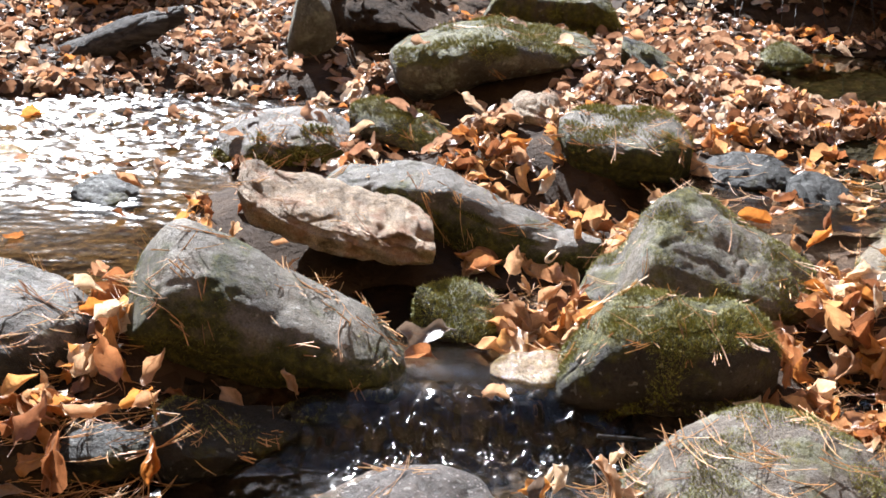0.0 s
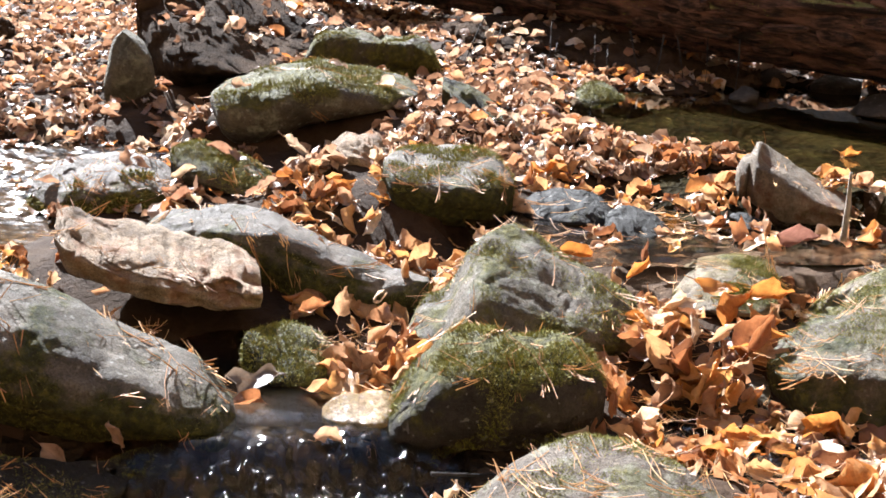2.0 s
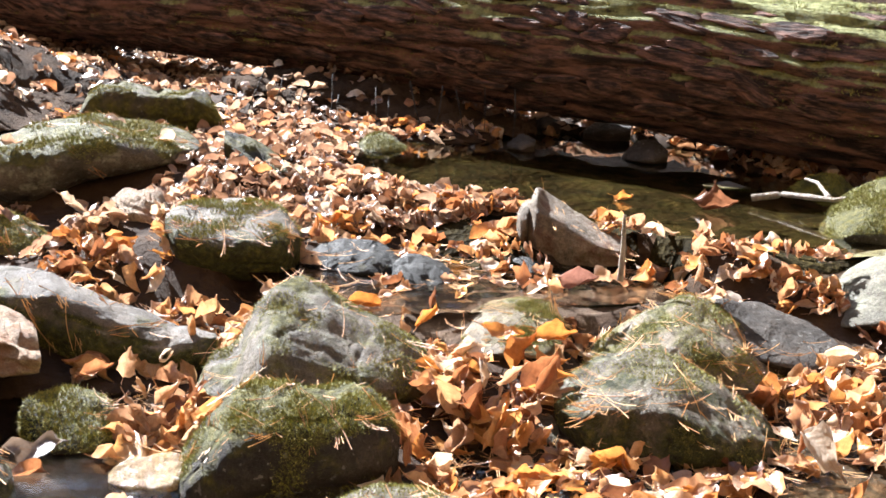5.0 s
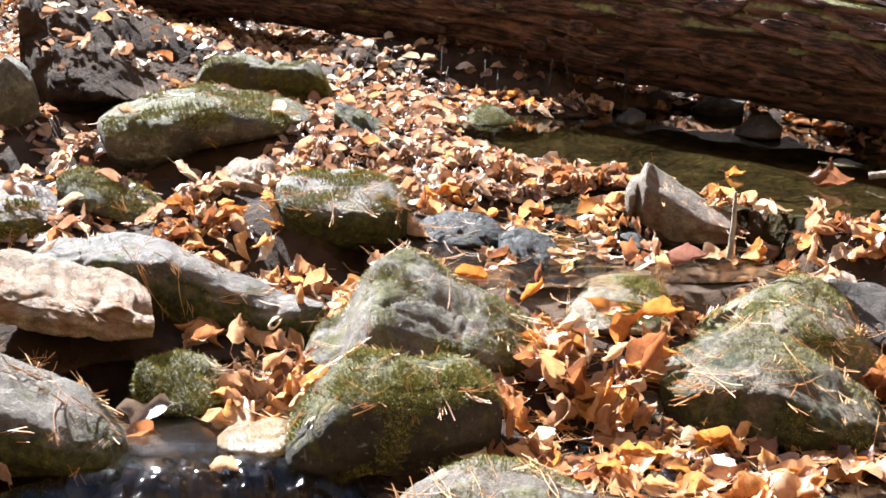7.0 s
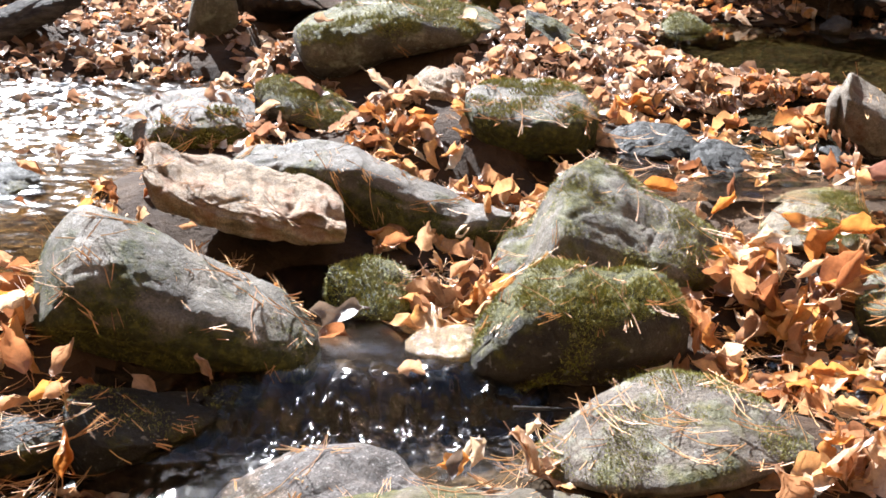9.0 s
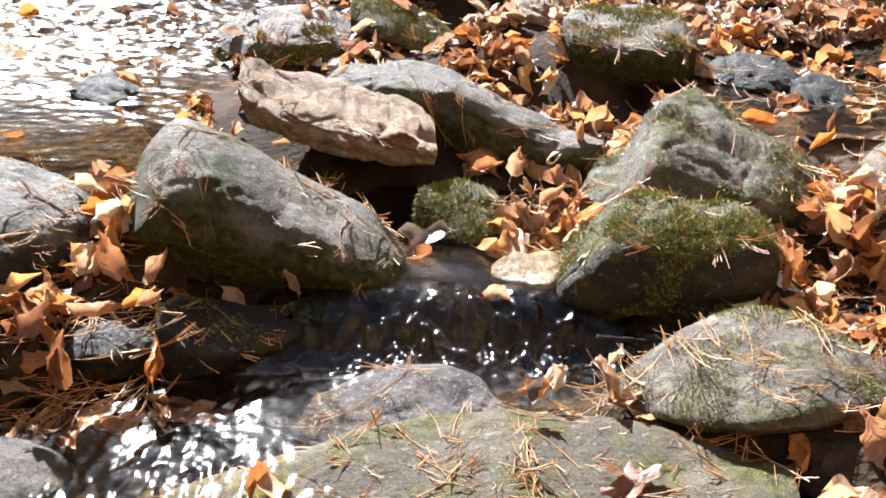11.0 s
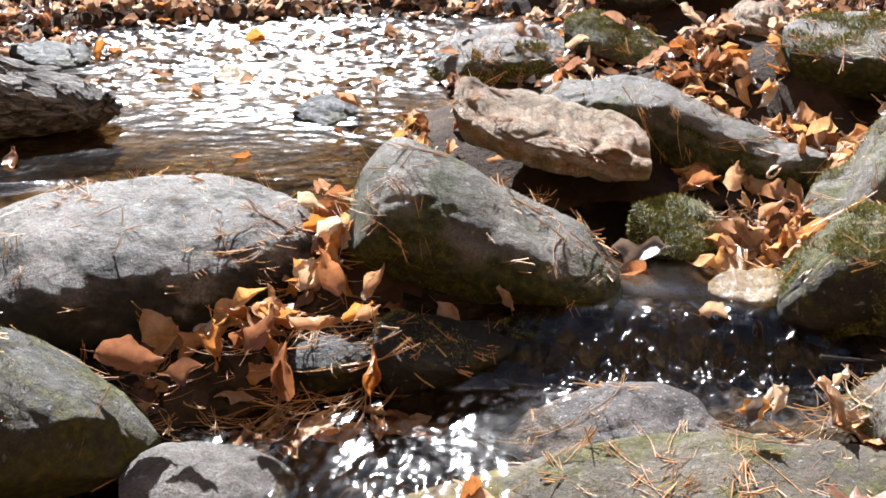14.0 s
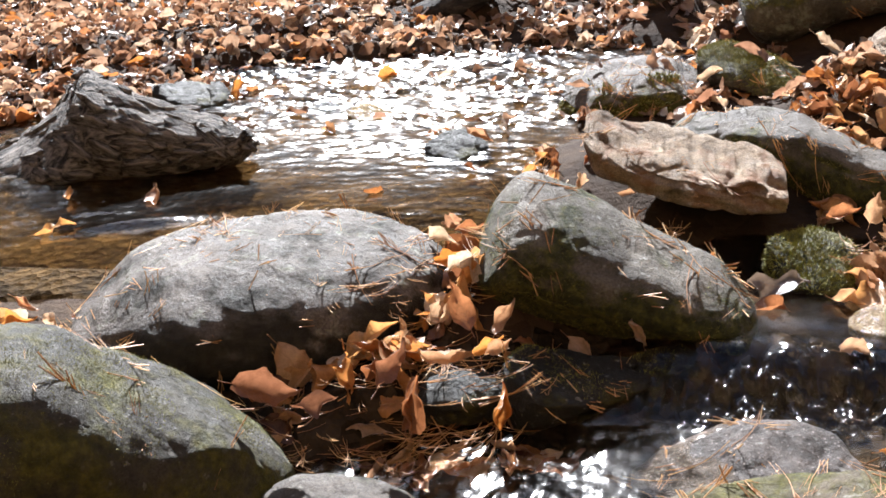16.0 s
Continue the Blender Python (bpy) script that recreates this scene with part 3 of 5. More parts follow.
rock("boulder", "low domed boulder with pale moss and brown top", "pale_moss", (0.499, 1.573, -0.022), -17.6, (2.8, 0.2, 0.2, 0),
     ((-0.211, 0.000, 0.017, 0.06), (-0.165, 0.007, 0.053, 0.13), (-0.111, 0.021, 0.091, 0.20), (-0.062, 0.039, 0.112, 0.25), (-0.005, 0.056, 0.127, 0.28), (0.075, 0.067, 0.143, 0.25), (0.124, 0.072, 0.130, 0.17), (0.172, 0.084, 0.117, 0.10), (0.204, 0.098, 0.107, 0.03)))
rock("flat_stone", "flat dark wet stone with pale top at the water edge", "dark", (-0.253, 1.802, -0.029), 8.0, (3, 0.15, 0.2, 0.35),
     ((-0.156, 0.036, 0.090, 0.04), (-0.146, 0.003, 0.088, 0.10), (-0.079, 0.007, 0.057, 0.17), (-0.006, 0.000, 0.046, 0.13), (0.068, 0.010, 0.044, 0.10), (0.134, 0.020, 0.041, 0.06), (0.162, 0.024, 0.030, 0.02)))
rock("stone", "small dark wet stone among leaves", "dark", (-0.474, 1.727, -0.012), 15.3, (2.3, 0.2, 0.2, 0),
     ((-0.074, 0.013, 0.022, 0.03), (-0.041, 0.004, 0.033, 0.08), (0.004, 0.000, 0.036, 0.10), (0.051, 0.007, 0.032, 0.07), (0.073, 0.014, 0.020, 0.02)))
# below the brow the bare material paints shade over a dark stain
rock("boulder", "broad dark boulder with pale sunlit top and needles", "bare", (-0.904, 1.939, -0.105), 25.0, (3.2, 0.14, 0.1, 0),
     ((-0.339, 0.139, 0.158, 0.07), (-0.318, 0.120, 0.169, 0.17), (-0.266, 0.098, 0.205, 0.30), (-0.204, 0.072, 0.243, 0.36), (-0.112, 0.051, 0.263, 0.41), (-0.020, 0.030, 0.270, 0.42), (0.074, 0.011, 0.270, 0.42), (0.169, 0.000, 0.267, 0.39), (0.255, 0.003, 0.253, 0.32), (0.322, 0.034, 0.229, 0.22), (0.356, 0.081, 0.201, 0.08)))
rock("boulder", "green-grey boulder with mossy shoulder near the water", "green_grey", (-0.989, 1.403, -0.098), 35.2, (2.8, 0.12, 0.2, 0),
     ((-0.292, 0.161, 0.268, 0.06), (-0.209, 0.112, 0.309, 0.23), (-0.133, 0.073, 0.331, 0.28), (-0.049, 0.047, 0.322, 0.30), (0.005, 0.032, 0.301, 0.30), (0.075, 0.018, 0.253, 0.30), (0.156, 0.006, 0.205, 0.28), (0.223, 0.002, 0.155, 0.24), (0.281, 0.000, 0.096, 0.17), (0.321, 0.009, 0.054, 0.06)))
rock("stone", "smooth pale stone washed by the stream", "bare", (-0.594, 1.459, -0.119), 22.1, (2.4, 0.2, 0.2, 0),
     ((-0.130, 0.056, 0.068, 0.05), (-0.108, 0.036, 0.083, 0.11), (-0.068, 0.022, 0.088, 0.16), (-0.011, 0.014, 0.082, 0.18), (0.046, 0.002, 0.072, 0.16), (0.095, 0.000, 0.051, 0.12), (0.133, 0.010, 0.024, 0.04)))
rock("stone", "rough speckled pink-grey stone in the stream", "speckled", (-0.021, 1.609, -0.096), 0.7, (2.6, 0.2, 0.2, 0),
     ((-0.166, 0.000, 0.009, 0.03), (-0.123, 0.006, 0.047, 0.10), (-0.062, 0.023, 0.069, 0.18), (0.006, 0.025, 0.093, 0.20), (0.066, 0.028, 0.094, 0.19), (0.126, 0.033, 0.087, 0.15), (0.164, 0.045, 0.077, 0.04)))
rock("boulder", "low grey-green slab boulder strewn with needles", "near_slab", (0.090, 1.370, -0.119), -3.8, (2.8, 0.2, 0.25, 0),
     ((-0.448, 0.023, 0.036, 0.04), (-0.360, 0.008, 0.061, 0.13), (-0.265, 0.000, 0.083, 0.20), (-0.171, 0.019, 0.099, 0.28), (-0.072, 0.051, 0.102, 0.34), (0.026, 0.049, 0.130, 0.34), (0.129, 0.067, 0.119, 0.33), (0.239, 0.053, 0.126, 0.27), (0.333, 0.057, 0.129, 0.20), (0.418, 0.061, 0.146, 0.07)))
rock("stone", "dark mossy stone in the hollow under the slab", "dark_moss", (0.101, 2.168, 0.020), -2.7, (2.3, 0.2, 0.2, 0),
     ((-0.099, 0.005, 0.086, 0.05), (-0.050, 0.010, 0.068, 0.20), (0.004, 0.004, 0.067, 0.20), (0.058, 0.000, 0.049, 0.15), (0.099, 0.004, 0.016, 0.03)))
rock("stone", "wet yellow stone shining in the stream", "yellow", (0.202, 1.954, 0.026), -5.9, (2.3, 0.2, 0.2, 0),
     ((-0.067, 0.013, 0.019, 0.02), (-0.046, 0.005, 0.030, 0.07), (-0.006, 0.002, 0.032, 0.09), (0.042, 0.000, 0.041, 0.10), (0.067, 0.000, 0.037, 0.02)))
rock("boulder", "smooth grey boulder with grassy moss edge by the pool", "grey_moss_low", (-0.333, 3.183, 0.069), 6.0, (3.2, 0.2, 0.15, 0),
     ((-0.191, 0.042, 0.064, 0.06), (-0.148, 0.011, 0.084, 0.20), (-0.067, 0.000, 0.106, 0.27), (0.037, 0.002, 0.115, 0.28), (0.127, 0.012, 0.096, 0.23), (0.194, 0.020, 0.065, 0.06)))
rock("boulder", "small moss-covered boulder among fallen leaves", "mossy", (-0.034, 3.177, 0.106), 0.6, (2.3, 0.25, 0.3, -0.2),
     ((-0.145, 0.069, 0.108, 0.04), (-0.107, 0.049, 0.124, 0.17), (-0.024, 0.021, 0.102, 0.22), (0.058, 0.005, 0.074, 0.21), (0.118, 0.000, 0.039, 0.15), (0.143, 0.005, 0.016, 0.04)))
rock("boulder", "large undercut boulder with bright moss on top", "mossy", (0.226, 3.65, 0.142), -3.4, (3.6, 0.08, 0, 0.1),
     ((-0.310, 0.120, 0.150, 0.06), (-0.300, 0.100, 0.160, 0.14), (-0.280, 0.060, 0.171, 0.26), (-0.200, 0.000, 0.191, 0.34), (-0.100, 0.044, 0.208, 0.36), (0.000, 0.080, 0.226, 0.36), (0.100, 0.100, 0.213, 0.36), (0.200, 0.120, 0.190, 0.34), (0.270, 0.130, 0.178, 0.24), (0.300, 0.140, 0.165, 0.10)))
rock("boulder", "mossy flat stone sinking into leaf litter", "dark_moss", (0.677, 3.484, 0.230), -11.0, (2.4, 0.3, 0.3, 0),
     ((-0.105, 0.099, 0.131, 0.06), (-0.032, 0.049, 0.100, 0.17), (0.033, 0.015, 0.066, 0.17), (0.106, 0.000, 0.026, 0.06)))
rock("boulder", "block-shaped boulder with mossy edges on the bank", "block", (0.447, 4.25, 0.243), -5.9, (6, 0, 0, 0),
     ((-0.250, 0.020, 0.035, 0.20), (-0.240, 0.022, 0.048, 0.17), (-0.190, 0.020, 0.128, 0.20), (-0.100, 0.020, 0.147, 0.21), (0.000, 0.015, 0.140, 0.21), (0.100, 0.013, 0.142, 0.21), (0.190, 0.003, 0.131, 0.20), (0.235, 0.000, 0.045, 0.17), (0.250, 0.000, 0.030, 0.13)))
rock("standing_stone", "upright grey stone standing on the leafy shore", "greenish", (-0.359, 4.150, 0.139), 4.9, (3, 0.05, 0.1, 0),
     ((-0.082, 0.004, 0.086, 0.03), (-0.053, 0.000, 0.212, 0.12), (-0.020, 0.004, 0.256, 0.14), (0.032, 0.034, 0.240, 0.13), (0.072, 0.098, 0.167, 0.08), (0.081, 0.121, 0.132, 0.03)))
rock("stone", "tan stone half buried in leaves", "tan", (0.289, 3.044, 0.219), -5.4, (2.6, 0.25, 0.3, 0),
     ((-0.080, 0.004, 0.022, 0.03), (-0.051, 0.002, 0.054, 0.14), (-0.001, 0.000, 0.066, 0.16), (0.051, 0.001, 0.058, 0.14), (0.081, 0.006, 0.036, 0.03)))
rock("boulder", "grey boulder with moss on its side and needles", "grey_moss", (0.483, 2.813, 0.180), -9.7, (4, 0.16, 0.1, 0),
     ((-0.153, 0.045, 0.102, 0.06), (-0.124, 0.029, 0.108, 0.19), (-0.039, 0.016, 0.108, 0.28), (0.053, 0.003, 0.106, 0.27), (0.119, 0.000, 0.095, 0.21), (0.156, 0.009, 0.068, 0.06)))
rock("stone", "black wet stone in the trickle", "wet", (0.756, 2.742, 0.166), -15.4, (2.2, 0.3, 0.3, 0),
     ((-0.117, 0.007, 0.017, 0.04), (-0.070, 0.001, 0.040, 0.12), (-0.003, 0.000, 0.049, 0.16), (0.077, 0.001, 0.041, 0.13), (0.118, 0.004, 0.020, 0.04)))
rock("stone", "black wet stone in the trickle", "wet", (0.899, 2.602, 0.140), -19.1, (2.2, 0.3, 0.3, 0),
     ((-0.085, 0.040, 0.067, 0.04), (-0.048, 0.026, 0.069, 0.14), (0.012, 0.009, 0.056, 0.16), (0.065, 0.000, 0.029, 0.09), (0.085, 0.006, 0.013, 0.02)))
rock("stone", "black wet stone in the trickle", "wet", (1.153, 2.649, 0.165), -23.5, (2.2, 0.3, 0.3, 0),
     ((-0.058, 0.003, 0.017, 0.03), (-0.003, 0.000, 0.028, 0.08), (0.058, 0.003, 0.020, 0.03)))
rock("wedge_stone", "pointed grey stone tilted at the edge of the pool", "wedge", (1.332, 2.733, 0.176), -26.0, (6, 0.1, 0.2, 0),
     ((-0.125, 0.004, 0.135, 0.06), (-0.110, 0.004, 0.158, 0.13), (-0.090, 0.004, 0.143, 0.16), (-0.060, 0.000, 0.122, 0.17), (0.000, 0.010, 0.090, 0.17), (0.060, 0.020, 0.060, 0.15), (0.110, 0.025, 0.045, 0.10), (0.125, 0.030, 0.040, 0.05)))
rock("stone", "small brown stone leaning on the pointed stone", "wedge", (1.210, 2.785, 0.207), -23.5, (3, 0.15, 0.2, 0),
     ((-0.021, 0.018, 0.073, 0.02), (-0.007, 0.009, 0.094, 0.10), (0.021, 0.000, 0.108, 0.02)))
rock("boulder", "small domed boulder with yellow-green moss", "mossy_dome", (1.006, 2.332, 0.090), -23.3, (2.3, 0.25, 0.3, 0),
     ((-0.111, 0.005, 0.019, 0.04), (-0.079, 0.000, 0.047, 0.15), (-0.027, 0.006, 0.068, 0.23), (0.039, 0.015, 0.071, 0.25), (0.088, 0.017, 0.065, 0.18), (0.112, 0.029, 0.044, 0.06)))
rock("boulder", "mossy boulder with bare pale patch and dry needles", "moss_patch", (1.36, 2.2, -0.013), -30.8, (3, 0.16, 0.15, 0),
     ((-0.225, 0.000, 0.075, 0.06), (-0.210, 0.005, 0.094, 0.16), (-0.160, 0.020, 0.130, 0.24), (-0.080, 0.026, 0.181, 0.28), (0.000, 0.032, 0.200, 0.30), (0.080, 0.040, 0.173, 0.28), (0.150, 0.050, 0.115, 0.24), (0.200, 0.050, 0.080, 0.14), (0.215, 0.050, 0.070, 0.06)))
# moss on this front is darkened by shade painted in its colour
rock("boulder", "rounded rough boulder with dark mossy front", "rough_moss", (1.172, 1.95, -0.015), -31.1, (3.4, 0.12, 0.1, 0.05),
     ((-0.215, 0.090, 0.115, 0.06), (-0.200, 0.075, 0.125, 0.15), (-0.160, 0.060, 0.142, 0.24), (-0.080, 0.022, 0.164, 0.28), (0.000, 0.000, 0.170, 0.30), (0.080, 0.002, 0.143, 0.28), (0.150, 0.015, 0.105, 0.24), (0.195, 0.020, 0.075, 0.15), (0.215, 0.025, 0.050, 0.06)))
rock("boulder", "dark smooth stone slanting behind mossy boulders", "shaded", (1.573, 2.194, 0.081), -35.6, (2.6, 0.3, 0.3, 0),
     ((-0.144, 0.036, 0.103, 0.05), (-0.067, 0.020, 0.075, 0.22), (0.008, 0.005, 0.064, 0.21), (0.081, 0.000, 0.050, 0.16), (0.122, 0.013, 0.039, 0.08), (0.137, 0.023, 0.032, 0.03)))
rock("boulder", "pale greenish boulder by the pool outlet", "greenish", (1.952, 2.281, 0.105), -40.6, (2.8, 0.25, 0.1, 0),
     ((-0.161, 0.007, 0.029, 0.08), (-0.144, 0.000, 0.055, 0.20), (-0.096, 0.020, 0.091, 0.35), (-0.023, 0.031, 0.127, 0.40), (0.074, 0.045, 0.146, 0.37), (0.159, 0.041, 0.150, 0.08)))
rock("boulder", "round boulder covered in green moss by the pool", "green_moss", (2.177, 2.648, 0.171), -39.4, (2.2, 0.2, 0.2, 0),
     ((-0.154, 0.004, 0.041, 0.08), (-0.137, 0.000, 0.091, 0.23), (-0.090, 0.008, 0.145, 0.35), (-0.014, 0.019, 0.183, 0.40), (0.084, 0.031, 0.178, 0.36), (0.157, 0.036, 0.127, 0.08)))
rock("boulder", "low mossy boulder on the far pool edge", "green_moss", (2.330, 3.126, 0.220), -36.7, (2.3, 0.2, 0.2, 0),
     ((-0.093, 0.000, 0.025, 0.06), (-0.037, 0.005, 0.054, 0.18), (0.044, 0.014, 0.065, 0.18), (0.094, 0.021, 0.045, 0.06)))
rock("stone", "small green stone at the leafy pool shore", "green_moss", (1.163, 3.912, 0.227), -16.6, (2.3, 0.2, 0.3, 0),
     ((-0.084, 0.000, 0.018, 0.04), (-0.043, 0.002, 0.047, 0.17), (0.013, 0.004, 0.052, 0.18), (0.085, 0.007, 0.021, 0.04)))
rock("stone", "dark round stone in the still pool", "shaded", (2.016, 3.675, 0.240), -28.7, (2.2, 0.2, 0.2, 0),
     ((-0.076, 0.003, 0.013, 0.04), (-0.036, 0.000, 0.043, 0.17), (0.030, 0.002, 0.055, 0.19), (0.077, 0.011, 0.038, 0.04)))
rock("stone", "flat grey stone at the pool edge", "grey", (2.066, 3.231, 0.223), -32.6, (2.2, 0.2, 0.2, 0),
     ((-0.072, 0.000, 0.007, 0.03), (-0.009, 0.002, 0.028, 0.09), (0.072, 0.014, 0.021, 0.03)))
rock("stone", "dark stone on the far shore", "shaded", (2.076, 4.085, 0.254), -26.9, (2.2, 0.2, 0.2, 0),
     ((-0.087, 0.000, 0.016, 0.05), (-0.005, 0.001, 0.049, 0.17), (0.087, 0.012, 0.041, 0.05)))
rock("stone", "dark stone on the far shore", "shaded", (1.648, 3.875, 0.247), -23.0, (2.2, 0.2, 0.2, 0),
     ((-0.048, 0.000, 0.015, 0.04), (-0.000, 0.001, 0.038, 0.14), (0.048, 0.002, 0.035, 0.04)))
rock("stone", "dark stone on the far shore", "shaded", (1.878, 4.202, 0.261), -24.1, (2.2, 0.2, 0.2, 0),
     ((-0.057, 0.002, 0.014, 0.04), (0.005, 0.000, 0.038, 0.14), (0.058, 0.005, 0.026, 0.05)))
rock("stone", "small rough stone under the boulder", "rough_moss", (0.976, 1.978, -0.009), -26.3, (2.4, 0.25, 0.3, 0),
     ((-0.115, 0.023, 0.033, 0.04), (-0.086, 0.020, 0.056, 0.11), (-0.037, 0.016, 0.064, 0.13), (0.023, 0.008, 0.041, 0.10), (0.099, 0.000, 0.020, 0.06), (0.116, 0.003, 0.009, 0.02)))
rock("stone", "dark square stone beside the log in the pool", "dark", (-1.652, 3.298, 0.050), 26.6, (3, 0.2, 0.1, 0),
     ((-0.117, 0.049, 0.086, 0.04), (-0.053, 0.034, 0.076, 0.16), (0.044, 0.015, 0.062, 0.18), (0.106, 0.000, 0.043, 0.11), (0.117, 0.003, 0.012, 0.04)))
rock("stone", "dark pebble in the glittering pool", "dark", (-1.203, 3.229, 0.057), 20.4, (2.2, 0.2, 0.2, 0),
     ((-0.061, 0.013, 0.023, 0.02), (-0.013, 0.007, 0.028, 0.07), (0.061, 0.000, 0.016, 0.02)))
rock("stone", "round tan pebble in the glittering pool", "yellow", (-1.053, 3.128, 0.060), 18.6, (2.2, 0.2, 0.2, 0),
     ((-0.061, 0.023, 0.035, 0.02), (-0.029, 0.011, 0.043, 0.11), (0.017, 0.000, 0.038, 0.12), (0.061, 0.000, 0.016, 0.02)))
rock("stone", "grey wet stone with a leaf at the pool edge", "dark", (-0.731, 2.810, 0.063), 14.6, (2.4, 0.25, 0.2, 0),
     ((-0.078, 0.005, 0.040, 0.03), (-0.026, 0.001, 0.042, 0.16), (0.030, 0.000, 0.045, 0.15), (0.077, 0.000, 0.027, 0.03)))
rock("log", "weathered bark log with broken stub lying in the pool", "bark", (-1.700, 2.685, -0.134), 32.3, (2.4, 0.1, 0.2, -0.5),
     ((-0.438, 0.000, 0.208, 0.06), (-0.285, 0.061, 0.218, 0.25), (-0.166, 0.103, 0.235, 0.29), (-0.059, 0.139, 0.294, 0.30), (0.003, 0.152, 0.352, 0.30), (0.053, 0.167, 0.427, 0.30), (0.107, 0.187, 0.406, 0.30), (0.214, 0.221, 0.356, 0.27), (0.320, 0.250, 0.315, 0.21), (0.379, 0.264, 0.292, 0.11), (0.396, 0.268, 0.280, 0.04)))
rock("stump_mound", "dark earthy root mound of a fallen tree on the bank", "soil", (-0.022, 4.581, 0.189), 0.3, (2.3, 0.3, 0.8, 0),
     ((-0.340, 0.000, 0.343, 0.18), (-0.193, 0.018, 0.294, 0.80), (-0.043, 0.047, 0.269, 0.90), (0.071, 0.099, 0.203, 0.89), (0.168, 0.081, 0.191, 0.55), (0.266, 0.102, 0.165, 0.26), (0.357, 0.133, 0.152, 0.07)))
rock("stump_mound", "dark rotten stump on the leafy bank behind a branch", "soil", (-1.12, 4.90, 0.22), 12.0, (2.6, 0.1, 0.1, 0),
     ((-0.300, 0.000, 0.120, 0.10), (-0.240, 0.000, 0.260, 0.28), (-0.120, 0.000, 0.320, 0.36), (0.020, 0.000, 0.300, 0.36), (0.130, 0.000, 0.220, 0.30), (0.220, 0.000, 0.120, 0.20), (0.280, 0.000, 0.050, 0.06)))
rock("earth_bank", "dark undercut earth bank with hanging roots", "soil", (1.305, 4.437, 0.237), -16.4, (2.6, 0.3, 0.2, -0.25),
     ((-0.598, 0.099, 0.184, 0.10), (-0.410, 0.088, 0.154, 0.31), (-0.192, 0.059, 0.139, 0.40), (0.022, 0.031, 0.116, 0.38), (0.232, 0.008, 0.087, 0.32), (0.398, 0.000, 0.061, 0.22), (0.570, 0.023, 0.054, 0.10)))
rock("driftwood", "dark fallen branch lying on leaf litter", "driftwood", (-1.035, 4.145, 0.128), 14.0, (2.2, 0.1, 0.2, -0.3),
     ((-0.247, 0.000, 0.021, 0.02), (-0.136, 0.002, 0.066, 0.11), (0.013, 0.032, 0.125, 0.12), (0.144, 0.091, 0.171, 0.10), (0.246, 0.145, 0.202, 0.02)))


# ---- the bed, banks and water ----
gx, gy = spread(-60, 60, -2.8, 3.0, 0.03), spread(-60, 60, 0.8, 6.5, 0.03)
GX, GY = np.meshgrid(gx, gy, indexing="ij")
GZ = ground_height(GX, GY)
ground_verts = np.stack([GX, GY, GZ], -1).reshape(-1, 3)
ground_faces = [f[::-1] for f in grid_faces(len(gx), len(gy))]
ground = mesh_object("ground", ground_verts, ground_faces, GROUND)
tagged(ground, "brown leafy stream bed and rising wooded bank", "ground", kind="structure")


# ---- water ----
def water_sheet(name, label, x0, x1, y0, y1, level, mat, step, wave, size, flow=None, inside=None):
    xs, ys = np.arange(x0, x1, step), np.arange(y0, y1, step)
    X, Y = np.meshgrid(xs, ys, indexing="ij")
    Z = level(X, Y)
    pts = np.stack([X, Y, Z], -1).reshape(-1, 3)
    for p in pts:
        calm = min(1.0, max(0.2, 0.55 + 1.2 * noise.noise(Vector((p[0] * 2.2, p[1] * 4.5, 9.3)))))
        sx, sy, gain = flow(p[0], p[1]) if flow else (0.8, 1.25, 1.0)
        p[2] += max(calm, gain - 1) * gain * wave * (noise.noise(Vector((p[0] * size * sx, p[1] * size * sy, 1.7))) + 0.4 * noise.noise(Vector((p[0] * size * 2.3 * sx, p[1] * size * 2.3 * sy, 4.1))))
    faces = [f[::-1] for f in grid_faces(len(xs), len(ys)) if inside is None or inside(*pts[f[0]][:2])]
    ob = mesh_object(name, pts, faces, mat)
    ob.visible_shadow = False
    return tagged(ob, label, "water", kind="structure")


def bed_patch(name, label, x0, x1, y0, y1, level, mat):
    xs, ys = np.arange(x0, x1, 0.03), np.arange(y0, y1, 0.03)
    X, Y = np.meshgrid(xs, ys, indexing="ij")
    pts = np.stack([X, Y, ground_height(X, Y) + 0.004], -1).reshape(-1, 3)
    edge = ((X == xs[0]) | (X == xs[-1]) | (Y == ys[0]) | (Y == ys[-1])).ravel()
    pts[edge | (pts[:, 2] > level), 2] -= 0.03
    return tagged(mesh_object(name, pts, [f[::-1] for f in grid_faces(len(xs), len(ys))], mat), label, "stream bed", kind="structure")


bed_patch("stream_bed", "dark wet gravel bed under the stream", -1.4, 1.9, 0.95, 2.02, 0.05, STREAM_GRAVEL)
bed_patch("pool_bed", "golden brown gravel bed of the shallow pool", -2.3, -0.45, 2.05, 3.72, 0.1, POOL_GRAVEL)
bed_patch("still_pool_bed", "olive brown silty bed of the still pool", 0.95, 2.5, 2.5, 4.3, 0.25, OLIVE_GRAVEL)
